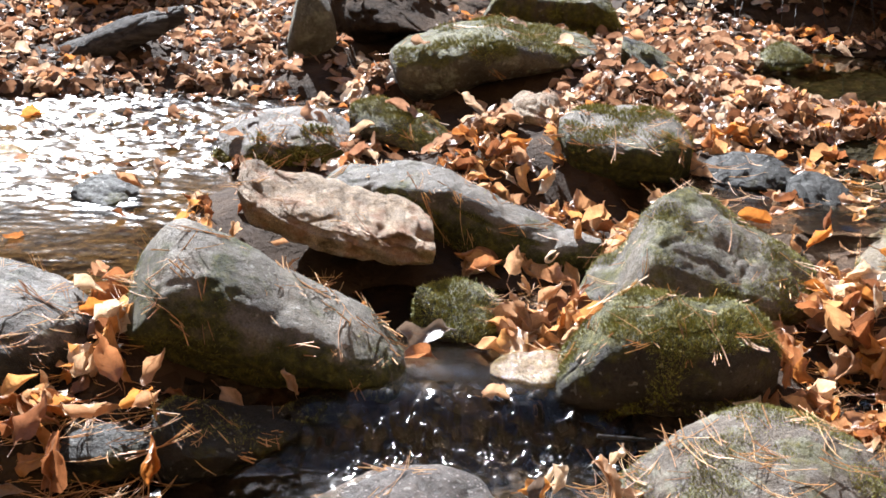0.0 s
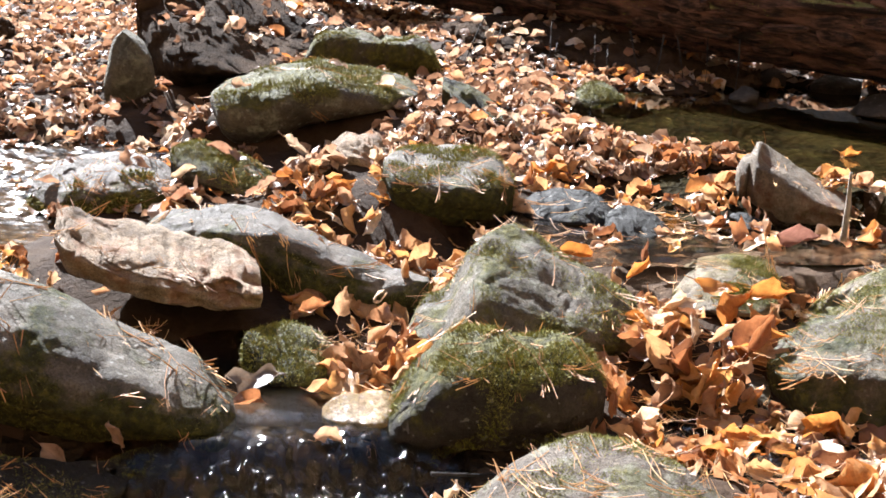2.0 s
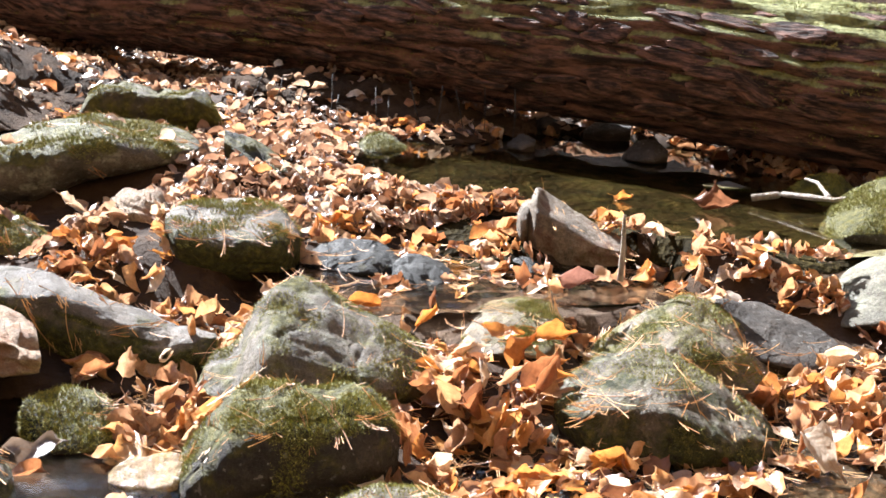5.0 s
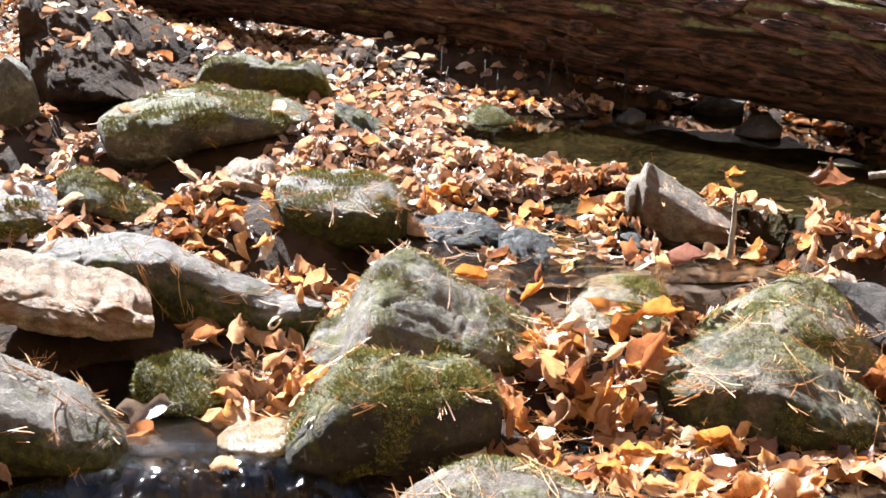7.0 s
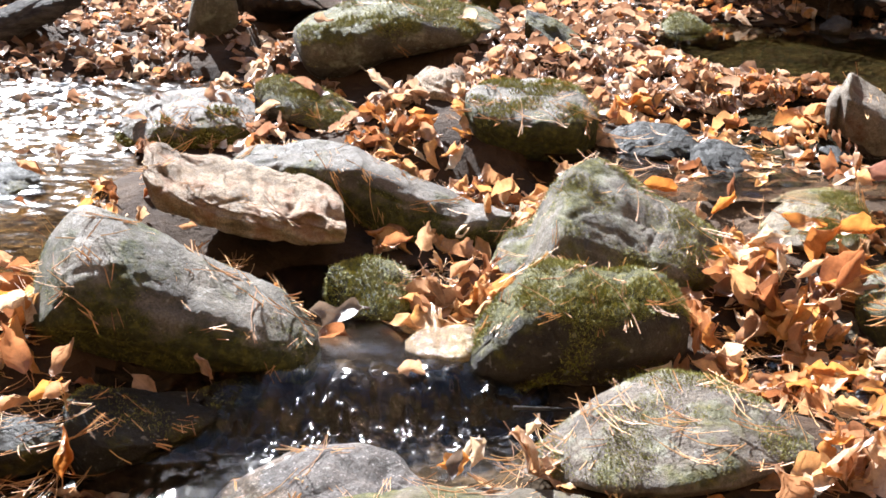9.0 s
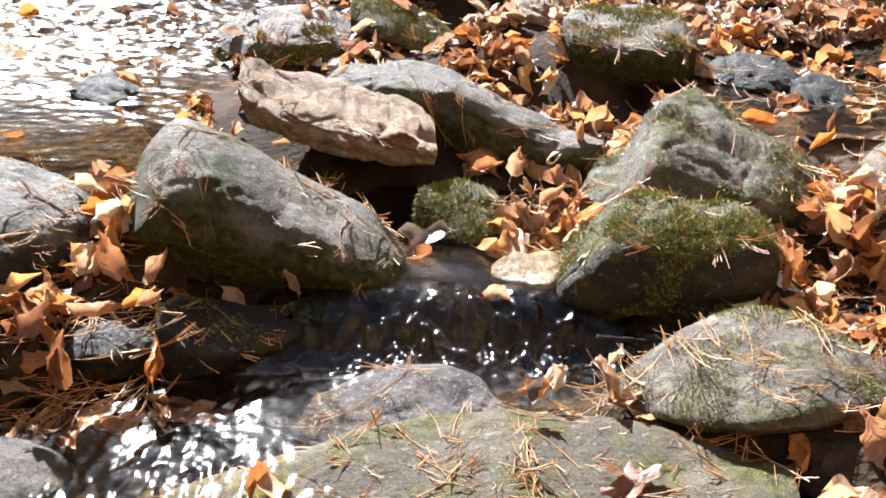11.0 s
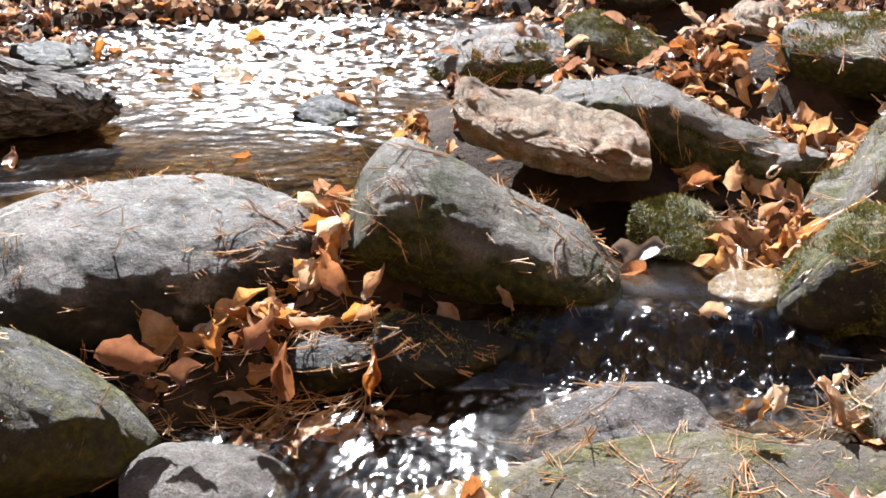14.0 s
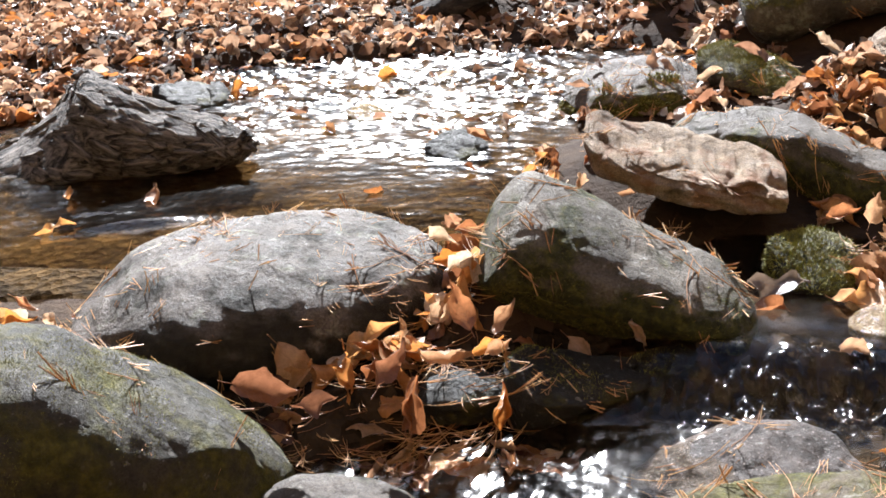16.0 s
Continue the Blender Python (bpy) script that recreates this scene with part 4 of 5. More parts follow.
STREAM_LEVELS = np.array(((0.08, 2.0, 0.048), (0.07, 1.87, 0.046), (0.2, 1.88, 0.046), (-0.05, 1.88, 0.046), (0.1, 1.77, -0.02), (0.22, 1.76, -0.02), (-0.05, 1.77, -0.015), (0.12, 1.66, -0.028), (-0.15, 1.66, -0.025), (-0.35, 1.58, -0.035), (-0.6, 1.48, -0.075), (0.85, 1.85, 0.03), (1.4, 1.7, 0.03),
                          (0, 1.0, -0.09), (1.0, 1.3, 0.0), (-1.0, 1.3, -0.08), (-1.4, 1.2, -0.075), (0.4, 1.7, 0.0), (0.1, 2.3, 0.052)))
water_sheet("pool_water", "shallow brown pool water glittering in the sun", -2.4, -0.15, 2.02, 4.1, lambda x, y: 0.082 + 0.03 * np.clip(y - 3.2, 0, 1) + 0.014 * np.exp(-((x + 1.31) / 0.13) ** 2 - ((y - 2.27 - 0.35 * (x + 1.31)) / 0.035) ** 2), POOL_WATER, 0.008, 0.0100, 36,
            lambda x, y: (0.5, 1.5, 0.16 + 1.25 * min(1.0, max(0.0, (math.hypot(x, y) - 2.6) / 0.5))), lambda x, y: x < -0.36 or y > 2.6)
water_sheet("still_pool_water", "still dark pool water behind the leaf dam", 0.9, 2.55, 2.4, 4.4, lambda x, y: 0.247 + 0.0 * x, STILL_WATER, 0.05, 0.0008, 5, None, lambda x, y: x + y > 4.16)
water_sheet("stream_water", "clear stream water running between boulders", -1.4, 1.5, 0.9, 2.4, lambda x, y: levels(x, y, STREAM_LEVELS, 0.004), STREAM_WATER, 0.005, 0.0034, 62,
            lambda x, y: (0.75, 0.5, 0.7 + 3.0 * max(0, 1 - abs(y - 1.79) / 0.14)) if y > 1.70 else (0.85, 0.4, 1.15 + 0.3 * max(0, 1 - abs(x + 0.4) / 0.35)))
water_sheet("downstream_water", "dark stream water running on over the gravel", -6.0, -1.39, 0.0, 1.6, lambda x, y: -0.075 + 0.0 * x, STREAM_WATER, 0.03, 0.0008, 18)
water_sheet("trickle_water", "thin trickle of water between wet stones", 0.5, 1.45, 2.36, 2.8, lambda x, y: 0.172 + 0.02 * (y - 2.4) + 0.0 * x, STREAM_WATER, 0.01, 0.0065, 28)


# ---- fallen trunk across the pool ----
def fallen_trunk():
    a, b, r = Vector((-0.796, 7.396, 0.675)), Vector((4.48, 0.957, 0.405)), 0.238
    axis = b - a
    length, nu, nv = axis.length, 380, 120
    turn = axis.to_track_quat("Z", "Y").to_matrix().to_4x4()
    rise = turn.to_3x3().inverted() @ Vector((0, 0, 1))
    verts = []
    for i in range(nu):
        s = i / (nu - 1)
        bow = rise * (0.055 * (1 - ((s - 0.48) / 0.32) ** 2)) if abs(s - 0.48) < 0.32 else rise * 0.0
        for j in range(nv):
            ph, z = 2 * math.pi * j / nv, length * s
            q = Vector((math.cos(ph) * 4.2, math.sin(ph) * 4.2, z * 1.1))
            plates = 0.5 - abs(noise.noise(q * 1.7)) * 1.5
            chips = 0.5 - abs(noise.noise(q * 3.9 + Vector((7, 3, 1)))) * 1.5
            d = 0.036 * plates + 0.018 * chips + 0.004 * noise.noise(q * 9) + 0.02 * noise.noise(q * 0.4)
            verts.append(((r + d) * math.cos(ph) + bow.x, (r + d) * math.sin(ph) + bow.y, z + bow.z))
    verts += [(0, 0, 0), (0, 0, length)]
    faces = grid_faces(nu, nv, True)
    faces += [(nu * nv, j, (j + 1) % nv) for j in range(nv)] + [(nu * nv + 1, (nu - 1) * nv + (j + 1) % nv, (nu - 1) * nv + j) for j in range(nv)]
    ob = mesh_object("fallen_trunk", verts, [f[::-1] for f in faces], TRUNK_BARK)
    ob.matrix_world = Matrix.Translation(a) @ turn
    m = np.array(ob.matrix_world)
    TRUNK.append((ob, np.array(verts) @ m[:3, :3].T + m[:3, 3], faces))
    plate_rng = random.Random(21)
    meshes = []
    for _ in range(8):
        sides, verts = 11, []
        for ring, lift in ((1.0, -0.008), (0.94, 0.006), (0.74, 0.011)):
            for k in range(sides):
                t = 2 * math.pi * k / sides
                rr = ring * plate_rng.uniform(0.72, 1.15)
                verts.append((0.030 * rr * math.cos(t), lift + plate_rng.uniform(-0.003, 0.003), 0.095 * rr * math.sin(t)))
        verts.append((0, 0.012, 0))
        plate = grid_faces(3, sides, True) + [(2 * sides + k, 2 * sides + (k + 1) % sides, 3 * sides) for k in range(sides)]
        me = bpy.data.meshes.new("bark_plate")
        me.from_pydata(verts, [], [q[::-1] for q in plate])
        me.materials.append(BARE_BARK)
        meshes.append(me)
    seen = math.degrees(math.atan2(-(turn.inverted() @ Vector((0.5, 0.8, 0.1, 0))).y, -(turn.inverted() @ Vector((0.5, 0.8, 0.1, 0))).x))
    for k in range(290):
        z = length * plate_rng.uniform(0.14, 0.74)
        ph = radians(seen + plate_rng.uniform(-95, 95))
        s = z / length
        lift = rise * (0.055 * (1 - ((s - 0.48) / 0.32) ** 2)) if abs(s - 0.48) < 0.32 else rise * 0.0
        piece = new("bark_plate", plate_rng.choice(meshes))
        piece.parent = ob
        rr = r + plate_rng.uniform(0.0, 0.02)
        piece.matrix_basis = Matrix.Translation((rr * math.cos(ph) + lift.x, rr * math.sin(ph) + lift.y, z + lift.z)) @ pose(0, 0, 0, 0, 0, math.degrees(ph) - 90) @ pose(
            0, 0, 0, plate_rng.gauss(0, 3), plate_rng.gauss(0, 7), 0) @ Matrix.Diagonal((plate_rng.uniform(0.6, 1.3), plate_rng.uniform(0.7, 1.4), plate_rng.uniform(0.6, 1.5), 1))
    return tagged(ob, "massive fallen trunk with reddish bark spanning the pool", "tree trunk")


TRUNK = []
fallen_trunk()


def log_plates(ob, verts, faces):
    """Raised scales of bark on the side of the log that faces the stream."""
    rs = random.Random(31)
    meshes = []
    for _ in range(6):
        sides, pts = 9, []
        for ring, lift in ((1.0, -0.006), (0.95, 0.004), (0.8, 0.007)):
            for k in range(sides):
                t = 2 * math.pi * k / sides
                q = ring * rs.uniform(0.75, 1.15)
                pts.append((0.050 * q * math.cos(t), 0.017 * q * math.sin(t), lift + rs.uniform(-0.0015, 0.0015)))
        pts.append((0, 0, 0.008))
        me = bpy.data.meshes.new("bark_plate")
        me.from_pydata(pts, [], grid_faces(3, sides, True) + [(2 * sides + k, 2 * sides + (k + 1) % sides, 3 * sides) for k in range(sides)])
        me.materials.append(STONES["bark"])
        meshes.append(me)
    inv = ob.matrix_world.inverted()
    centre = verts.mean(0)
    count = 0
    while count < 110:
        f = rs.choice(faces)
        a, b, c = (Vector(verts[f[i]]) for i in (0, 1, 2))
        n = (b - a).cross(c - a)
        if n.length < 1e-9:
            continue
        n.normalize()
        if n.dot(a - Vector(centre)) < 0:
            n = -n
        if n.y > 0.1 or a.z < 0.09:
            continue
        along = Vector((0.93, -0.05, -0.25))
        along = (along - n * along.dot(n)).normalized()
        m = Matrix((along, n.cross(along), n)).transposed().to_4x4()
        piece = new("bark_plate", rs.choice(meshes))
        piece.parent = ob
        piece.matrix_basis = inv @ Matrix.Translation(a) @ m @ pose(0, 0, 0, 0, 0, rs.gauss(0, 10)) @ Matrix.Diagonal((rs.uniform(0.5, 1.3), rs.uniform(0.6, 1.5), rs.uniform(0.7, 1.3), 1))
        count += 1


for ob, v, f in SOLIDS:
    if ob.name.startswith("log"):
        log_plates(ob, v, f)


# ---- what lies on things ----
stone_verts, stone_faces = [], []
for _, v, f in SOLIDS:
    k = len(stone_verts)
    stone_verts += [tuple(p) for p in v]
    stone_faces += [tuple(i + k for i in q) for q in f]
STONE_TREE = BVHTree.FromPolygons(stone_verts, stone_faces)
LEAF_SPOTS = []


def water_level(x, y):
    """Height of the water over a spot of the bed, or -1 where there is none."""
    if x < -0.15 and y > 2.02 and y < 4.1:
        return 0.082 + 0.03 * min(max(y - 3.2, 0), 1)
    if 0.9 < x < 2.55 and 2.4 < y < 4.4 and x + y > 4.16:
        return 0.247
    if 0.5 < x < 1.45 and 2.44 < y < 2.8:
        return 0.172 + 0.02 * (y - 2.4)
    if y < 2.4:
        return float(levels(np.array(x), np.array(y), STREAM_LEVELS, 0.004))
    return -1.0


def leaf_shape(rng, nu, nv, curl, bend, stem=True):
    """One leaf, a unit long along x: folded and cupped across by curl, bent along its length by bend, with a toothed, crumpled rim."""
    wide, fold = rng.uniform(0.21, 0.30), rng.uniform(-0.15, 0.6)
    wave, phase, twist = rng.uniform(0.02, 0.07), rng.uniform(0, 6), rng.uniform(-1.1, 1.1)
    roll = rng.choice((0.0, 0.0, 0.8, 1.6))          # one rim rolled in
    uneven = rng.uniform(-0.12, 0.12)
    pts, uv = [], []
    for i in range(nu):
        u = i / (nu - 1)
        half = wide * (math.sin(math.pi * u ** 0.82) ** 0.95 * (1 - 0.35 * max(0.0, u - 0.72) / 0.28) if 0 < u < 1 else 0.01) + 0.003
        a = bend * (u - 0.5)
        cx, cz = (math.sin(a) / bend, (1 - math.cos(a)) / bend) if abs(bend) > 0.05 else (u - 0.5, 0)
        for j in range(nv):
            v = 2 * j / (nv - 1) - 1
            k = 1 + uneven * (1 if v > 0 else -1) + (0.05 * math.sin(u * 47 + phase) + 0.05 * math.sin(u * 19 + 2 * phase) if abs(v) > 0.9 else 0.0)
            bow = curl * (0.6 + 0.8 * u) + (roll if v > 0 else 0.0)
            b = bow * v
            y = half * k * (math.sin(b) / bow if abs(bow) > 0.05 else v)
            z = half * abs(1 - math.cos(b)) * (1 if curl > 0 else -1) * 0.9 + fold * half * abs(v) + wave * abs(v) ** 1.5 * math.sin(9 * u + phase + 2.5 * v)
            t = twist * (u - 0.5)
            y, z = y * math.cos(t) - z * math.sin(t), y * math.sin(t) + z * math.cos(t)
            pts.append((cx - z * math.sin(a), y, cz + z * math.cos(a)))
            uv.append((u, v))
    seed = Vector((rng.uniform(0, 90), rng.uniform(0, 90), 0))
    crumple = rng.uniform(0.06, 0.20)
    pts = [tuple(Vector(p) + noise.noise_vector(Vector(p) * 2.8 + seed) * crumple * (0.4 + abs(v)) + noise.noise_vector(Vector(p) * 7 + seed) * 0.045)
           for p, (u, v) in zip(pts, uv)]
    faces = grid_faces(nu, nv)
    if stem:
        k = len(pts)
        x0, z0 = pts[nv // 2][0], pts[nv // 2][2]
        y0 = pts[nv // 2][1]
        for q, (dx, dz) in enumerate(((0, 0), (-0.1, 0.02), (-0.2, 0.06))):
            pts += [(x0 + dx, y0 - 0.009, z0 + dz), (x0 + dx, y0 + 0.009, z0 + dz), (x0 + dx, y0, z0 + dz + 0.014)]
            uv += [(0.0, 0.0)] * 3
        for q in range(2):
            for c in range(3):
                faces.append((k + 3 * q + c, k + 3 * q + (c + 1) % 3, k + 3 * q + 3 + (c + 1) % 3, k + 3 * q + 3 + c))
    return np.array(pts), faces, uv


leaf_rng = random.Random(11)
FORMS = ((0.5, 0.7), (1.1, 1.2), (1.7, 0.5), (-1.0, 1.3), (2.5, 0.8), (0.8, -1.3), (-1.5, 0.6), (1.3, 2.0), (0.4, -0.5), (2.0, -0.9), (0.3, 0.3), (-0.6, 0.9), (1.4, 1.5), (0.9, 0.4), (2.9, 0.3), (-0.4, -0.8))
NEAR_LEAVES = [leaf_shape(leaf_rng, 15, 7, c, b) for c, b in FORMS]
FAR_LEAVES = [leaf_shape(leaf_rng, 8, 5, 0.6 * c, 0.7 * b, False) for c, b in FORMS]


def joined(name, label, category, shapes, poses, mat):
    """Many small pieces as one mesh of kind stuff: poses are (which shape, matrix)."""
    verts, faces, uvs, k = [], [], [], 0
    for which, m in poses:
        p, f, uv = shapes[which]
        a = np.array(m)
        verts.append(p @ a[:3, :3].T + a[:3, 3])
        faces += [tuple(i + k for i in q) for q in f]
        uvs += uv
        k += len(p)
    ob = mesh_object(name, np.vstack(verts), faces, mat, uv=uvs)
    return tagged(ob, label, category, kind="stuff")


def lying(place, normal, spin, tilt_a, tilt_b, size):
    """A piece that lies on a surface with some tilt of its own."""
    turn = Vector((0, 0, 1)).rotation_difference(Vector(normal)).to_matrix().to_4x4()
    return Matrix.Translation(place) @ turn @ pose(0, 0, 0, tilt_a, tilt_b, 0) @ pose(0, 0, 0, 0, 0, spin) @ Matrix.Diagonal((size, size, size, 1))


LOOK_X, LOOK_Y, LOOK_STEP = -6.5, 0.5, 0.02
look_x, look_y = np.meshgrid(np.arange(LOOK_X, 7.5, LOOK_STEP), np.arange(LOOK_Y, 9.5, LOOK_STEP), indexing="ij")
LOOK = np.vstack([ground_height(look_x[i:i + 40], look_y[i:i + 40]) for i in range(0, len(look_x), 40)])


def bed(x, y):
    """Height of the bed or bank at one spot, from a fine table."""
    a, b = (x - LOOK_X) / LOOK_STEP, (y - LOOK_Y) / LOOK_STEP
    i, j = int(a), int(b)
    a, b = a - i, b - j
    return float((LOOK[i, j] * (1 - b) + LOOK[i, j + 1] * b) * (1 - a) + (LOOK[i + 1, j] * (1 - b) + LOOK[i + 1, j + 1] * b) * a)


def ground_normal(x, y):
    e = 0.03
    h = [bed(x + a, y + b) for a, b in ((e, 0), (-e, 0), (0, e), (0, -e))]
    return Vector((h[1] - h[0], h[3] - h[2], 2 * e)).normalized()


# Heaps of leaves: x, y, reach along x and y, leaves, height of the heap, tilt, leaves kept as single things
HEAPS = ((-0.46, 1.605, 0.17, 0.05, 60, 0.003, 5, 12),) + tuple((0.95 + 0.85 * k / 6, 3.24 - 0.88 * k / 6, 0.14, 0.09, 40, 0.004, 12, 0) for k in range(7)) + ((0.87, 2.09, 0.17, 0.17, 150, 0.055, 45, 60), (0.36, 2.50, 0.24, 0.13, 190, 0.03, 32, 50), (0.25, 2.10, 0.09, 0.13, 80, 0.04, 42, 40),
         (0.95, 1.80, 0.42, 0.11, 120, 0.008, 9, 40), (-0.53, 2.02, 0.09, 0.15, 44, 0.03, 40, 25), (-0.64, 1.76, 0.17, 0.07, 30, 0.035, 35, 18),
         (-0.45, 1.72, 0.10, 0.04, 10, 0.015, 25, 6), (0.42, 1.60, 0.14, 0.06, 26, 0.02, 35, 14), (0.85, 1.52, 0.3, 0.12, 60, 0.02, 25, 20),
         (1.55, 1.95, 0.16, 0.25, 90, 0.03, 35, 25), (1.62, 2.38, 0.35, 0.10, 34, 0.012, 20, 10), (0.55, 2.85, 0.3, 0.14, 110, 0.03, 32, 0),
         (1.15, 2.72, 0.35, 0.12, 60, 0.012, 22, 0), (0.05, 2.78, 0.25, 0.12, 90, 0.03, 32, 0), (0.62, 2.42, 0.12, 0.1, 30, 0.02, 35, 0), (0.98, 2.53, 0.34, 0.09, 60, 0.004, 8, 0), (1.5, 2.46, 0.30, 0.10, 30, 0.006, 14, 0),
         (1.70, 4.12, 0.2, 0.1, 50, 0.02, 25, 0), (2.05, 4.12, 0.2, 0.12, 50, 0.02, 25, 0), (2.35, 3.78, 0.2, 0.15, 50, 0.02, 25, 0), (2.42, 3.42, 0.15, 0.15, 40, 0.02, 25, 0), (1.35, 4.12, 0.2, 0.1, 40, 0.02, 25, 0))
rng = random.Random(5)
single_poses, near_poses, far_poses = [], [], []


# spots in front of stones that stay free of leaves
CLEAR = ((0.50, 1.60, 0.14, 0.10), (-0.36, 2.86, 0.24, 0.14), (-0.05, 2.92, 0.14, 0.08), (0.02, 3.32, 0.12, 0.07), (0.5, 2.66, 0.16, 0.08), (1.34, 2.62, 0.12, 0.06), (-0.4, 3.5, 0.22, 0.25))


SHOWN = [(ob.matrix_world.inverted(), 0.55 * max(abs(c[0]) for c in ob.bound_box)) for ob, _, _ in SOLIDS if ob["label"].startswith((
    "smooth grey boulder with", "small moss-covered", "large undercut", "grey boulder with moss on", "tan stone", "pointed grey", "small domed", "black wet",
    "upright", "flat dark", "small dark wet", "wet yellow", "block-shaped", "small green"))]


def drop(x, y, heap, tilt, afloat, on_stone, least=0.05, most=0.095):
    """Where a leaf that falls at x, y comes to rest, or None."""
    if any(((x - a) / c) ** 2 + ((y - b) / d) ** 2 < 1 for a, b, c, d in CLEAR):
        return None
    if 0.9 < x < 2.32 and 2.5 < y < 4.2 and in_pool(x, y) > 0.015 and rng.random() > 0.012:
        return None
    for inv, half in SHOWN if heap > 0.003 else ():
        p = inv @ Vector((x, y, 0))
        if abs(p.x) < half and -0.30 < p.y < 0 and rng.random() < 0.93:
            return None
    hit, normal, _, _ = STONE_TREE.ray_cast(Vector((x, y, 3)), Vector((0, 0, -1)))
    g, w = bed(x, y), water_level(x, y)
    base = max(g, w)
    if hit is not None and hit.z > base:
        if normal.z < 0.75 or rng.random() > on_stone:
            return None
        base, n = hit.z, normal
    elif w > g + 0.004:
        if y > 3.3 and x < 0 and w - g < 0.035:        # leaves washed up along the shallow shore
            afloat = 0.45
        if rng.random() > afloat:
            return None
        n, tilt, heap = Vector((0, 0, 1)), min(tilt, 8), min(heap, 0.004)
    else:
        n = ground_normal(x, y)
    z = base + (0.004 + heap * rng.random() if heap > 0.003 else -0.012)      # the lowest lie sunk under the water
    size = rng.uniform(least, most)
    return lying((x, y, z), n, rng.uniform(0, 360), rng.gauss(0, tilt), rng.gauss(0, tilt), size)


for x, y, rx, ry, count, heap, tilt, single in HEAPS:
    for i in range(int(0.72 * count)):
        a, r = rng.uniform(0, 2 * math.pi), math.sqrt(rng.random())
        m = drop(x + rx * r * math.cos(a), y + ry * r * math.sin(a), heap, tilt, 0.85, 0.03, *((0.05, 0.085) if y > 2.35 or heap <= 0.003 else (0.065, 0.12)))
        if m:
            (single_poses if i < single else near_poses).append((rng.randrange(16) if tilt > 9 else rng.choice((0, 8, 10, 11)), m))
for i in range(2600):                      # thin scatter over the near bed
    x, y = rng.uniform(-2.3, 2.4), rng.uniform(1.2, 3.1)
    m = drop(x, y, 0.015, 25, 0.025, 0.0)
    if m:
        near_poses.append((rng.randrange(16), m))
for i in range(7000):                      # litter round about, out of the stream
    a, r = rng.uniform(0, 2 * math.pi), 1.0 + 4.6 * rng.random() ** 0.7
    x, y = r * math.sin(a), 1.0 + r * math.cos(a)
    if y > 3.0 or (abs(x) < 1.9 and y > 1.25) or not (-6 < x < 7 and 0.55 < y):
        continue
    m = drop(x, y, 0.02, 25, 0.02, 0.0)
    if m:
        far_poses.append((rng.randrange(16), m))
for i in range(41000):                     # thick litter on the banks
    x, y = rng.uniform(-4.2, 5.2), 2.95 + 5.5 * rng.random() ** 1.5
    if abs(x) > 0.75 * y + 0.6:
        continue
    m = drop(x, y, 0.020, 19, 0.035 if x < 0 else 0.012, 0.03 if y < 4.3 else 0.3, 0.036, 0.078)
    if m:
        far_poses.append((rng.randrange(16), m))

for which, m in single_poses:
    p, f, uv = NEAR_LEAVES[which]
    name = "leaf_mesh_%d" % which
    me = bpy.data.meshes.get(name)
    if me is None:
        ob = mesh_object("leaf", p, f, LEAF, uv=uv)
        me = ob.data
        me.name = name
    else:
        ob = new("leaf", me)
    ob.matrix_world = m
    tagged(ob, "dry curled fallen beech leaf in a heap between stones", "leaf", group="fallen leaves")
joined("leaf_litter", "loose brown and orange fallen leaves between the stones", "leaves", NEAR_LEAVES, near_poses, LITTER)
joined("bank_leaf_litter", "thick layer of dry fallen leaves covering the bank", "leaves", FAR_LEAVES, far_poses, BANK_LITTER)

TONES = {"rust": ((0.26, 0.11, 0.05), (0.44, 0.21, 0.10)), "tan": ((0.40, 0.24, 0.14), (0.56, 0.38, 0.25)), "brown": ((0.16, 0.075, 0.045), (0.29, 0.14, 0.08)),
         "orange": ((0.50, 0.20, 0.045), (0.62, 0.31, 0.09)), "pale": ((0.52, 0.42, 0.31), (0.70, 0.61, 0.50)), "wet": ((0.12, 0.10, 0.09), (0.24, 0.20, 0.17)),
         "wine": ((0.14, 0.07, 0.06), (0.26, 0.14, 0.12))}
LEAF_PAINT = {k: leaf_material(k + "_leaf", True, v) for k, v in TONES.items()}
placed_rng = random.Random(3)


def placed_leaves(tone, label, rows):
    """Single leaves at known spots: place, length, spin and how far each is raised from lying flat."""
    for x, y, z, size, spin, raised in rows:
        curl, bend = placed_rng.choice(((0.9, 0.8), (1.3, 0.6), (1.7, 0.9), (1.1, -0.9), (0.7, 1.5), (2.0, 0.4)))
        p, f, uv = leaf_shape(placed_rng, 13, 7, curl, bend)
        ob = mesh_object("leaf", p, f, LEAF_PAINT[tone], uv=uv)
        turn = math.degrees(math.atan2(-x, y))
        ob.matrix_world = pose(x, y, z + 0.3 * size * raised * 0.3, 0, 0, turn) @ pose(0, 0, 0, 75 * raised) @ pose(0, 0, 0, 0, 0, spin) @ Matrix.Diagonal((size, size, size, 1))
        tagged(ob, label, "leaf", group="fallen leaves")


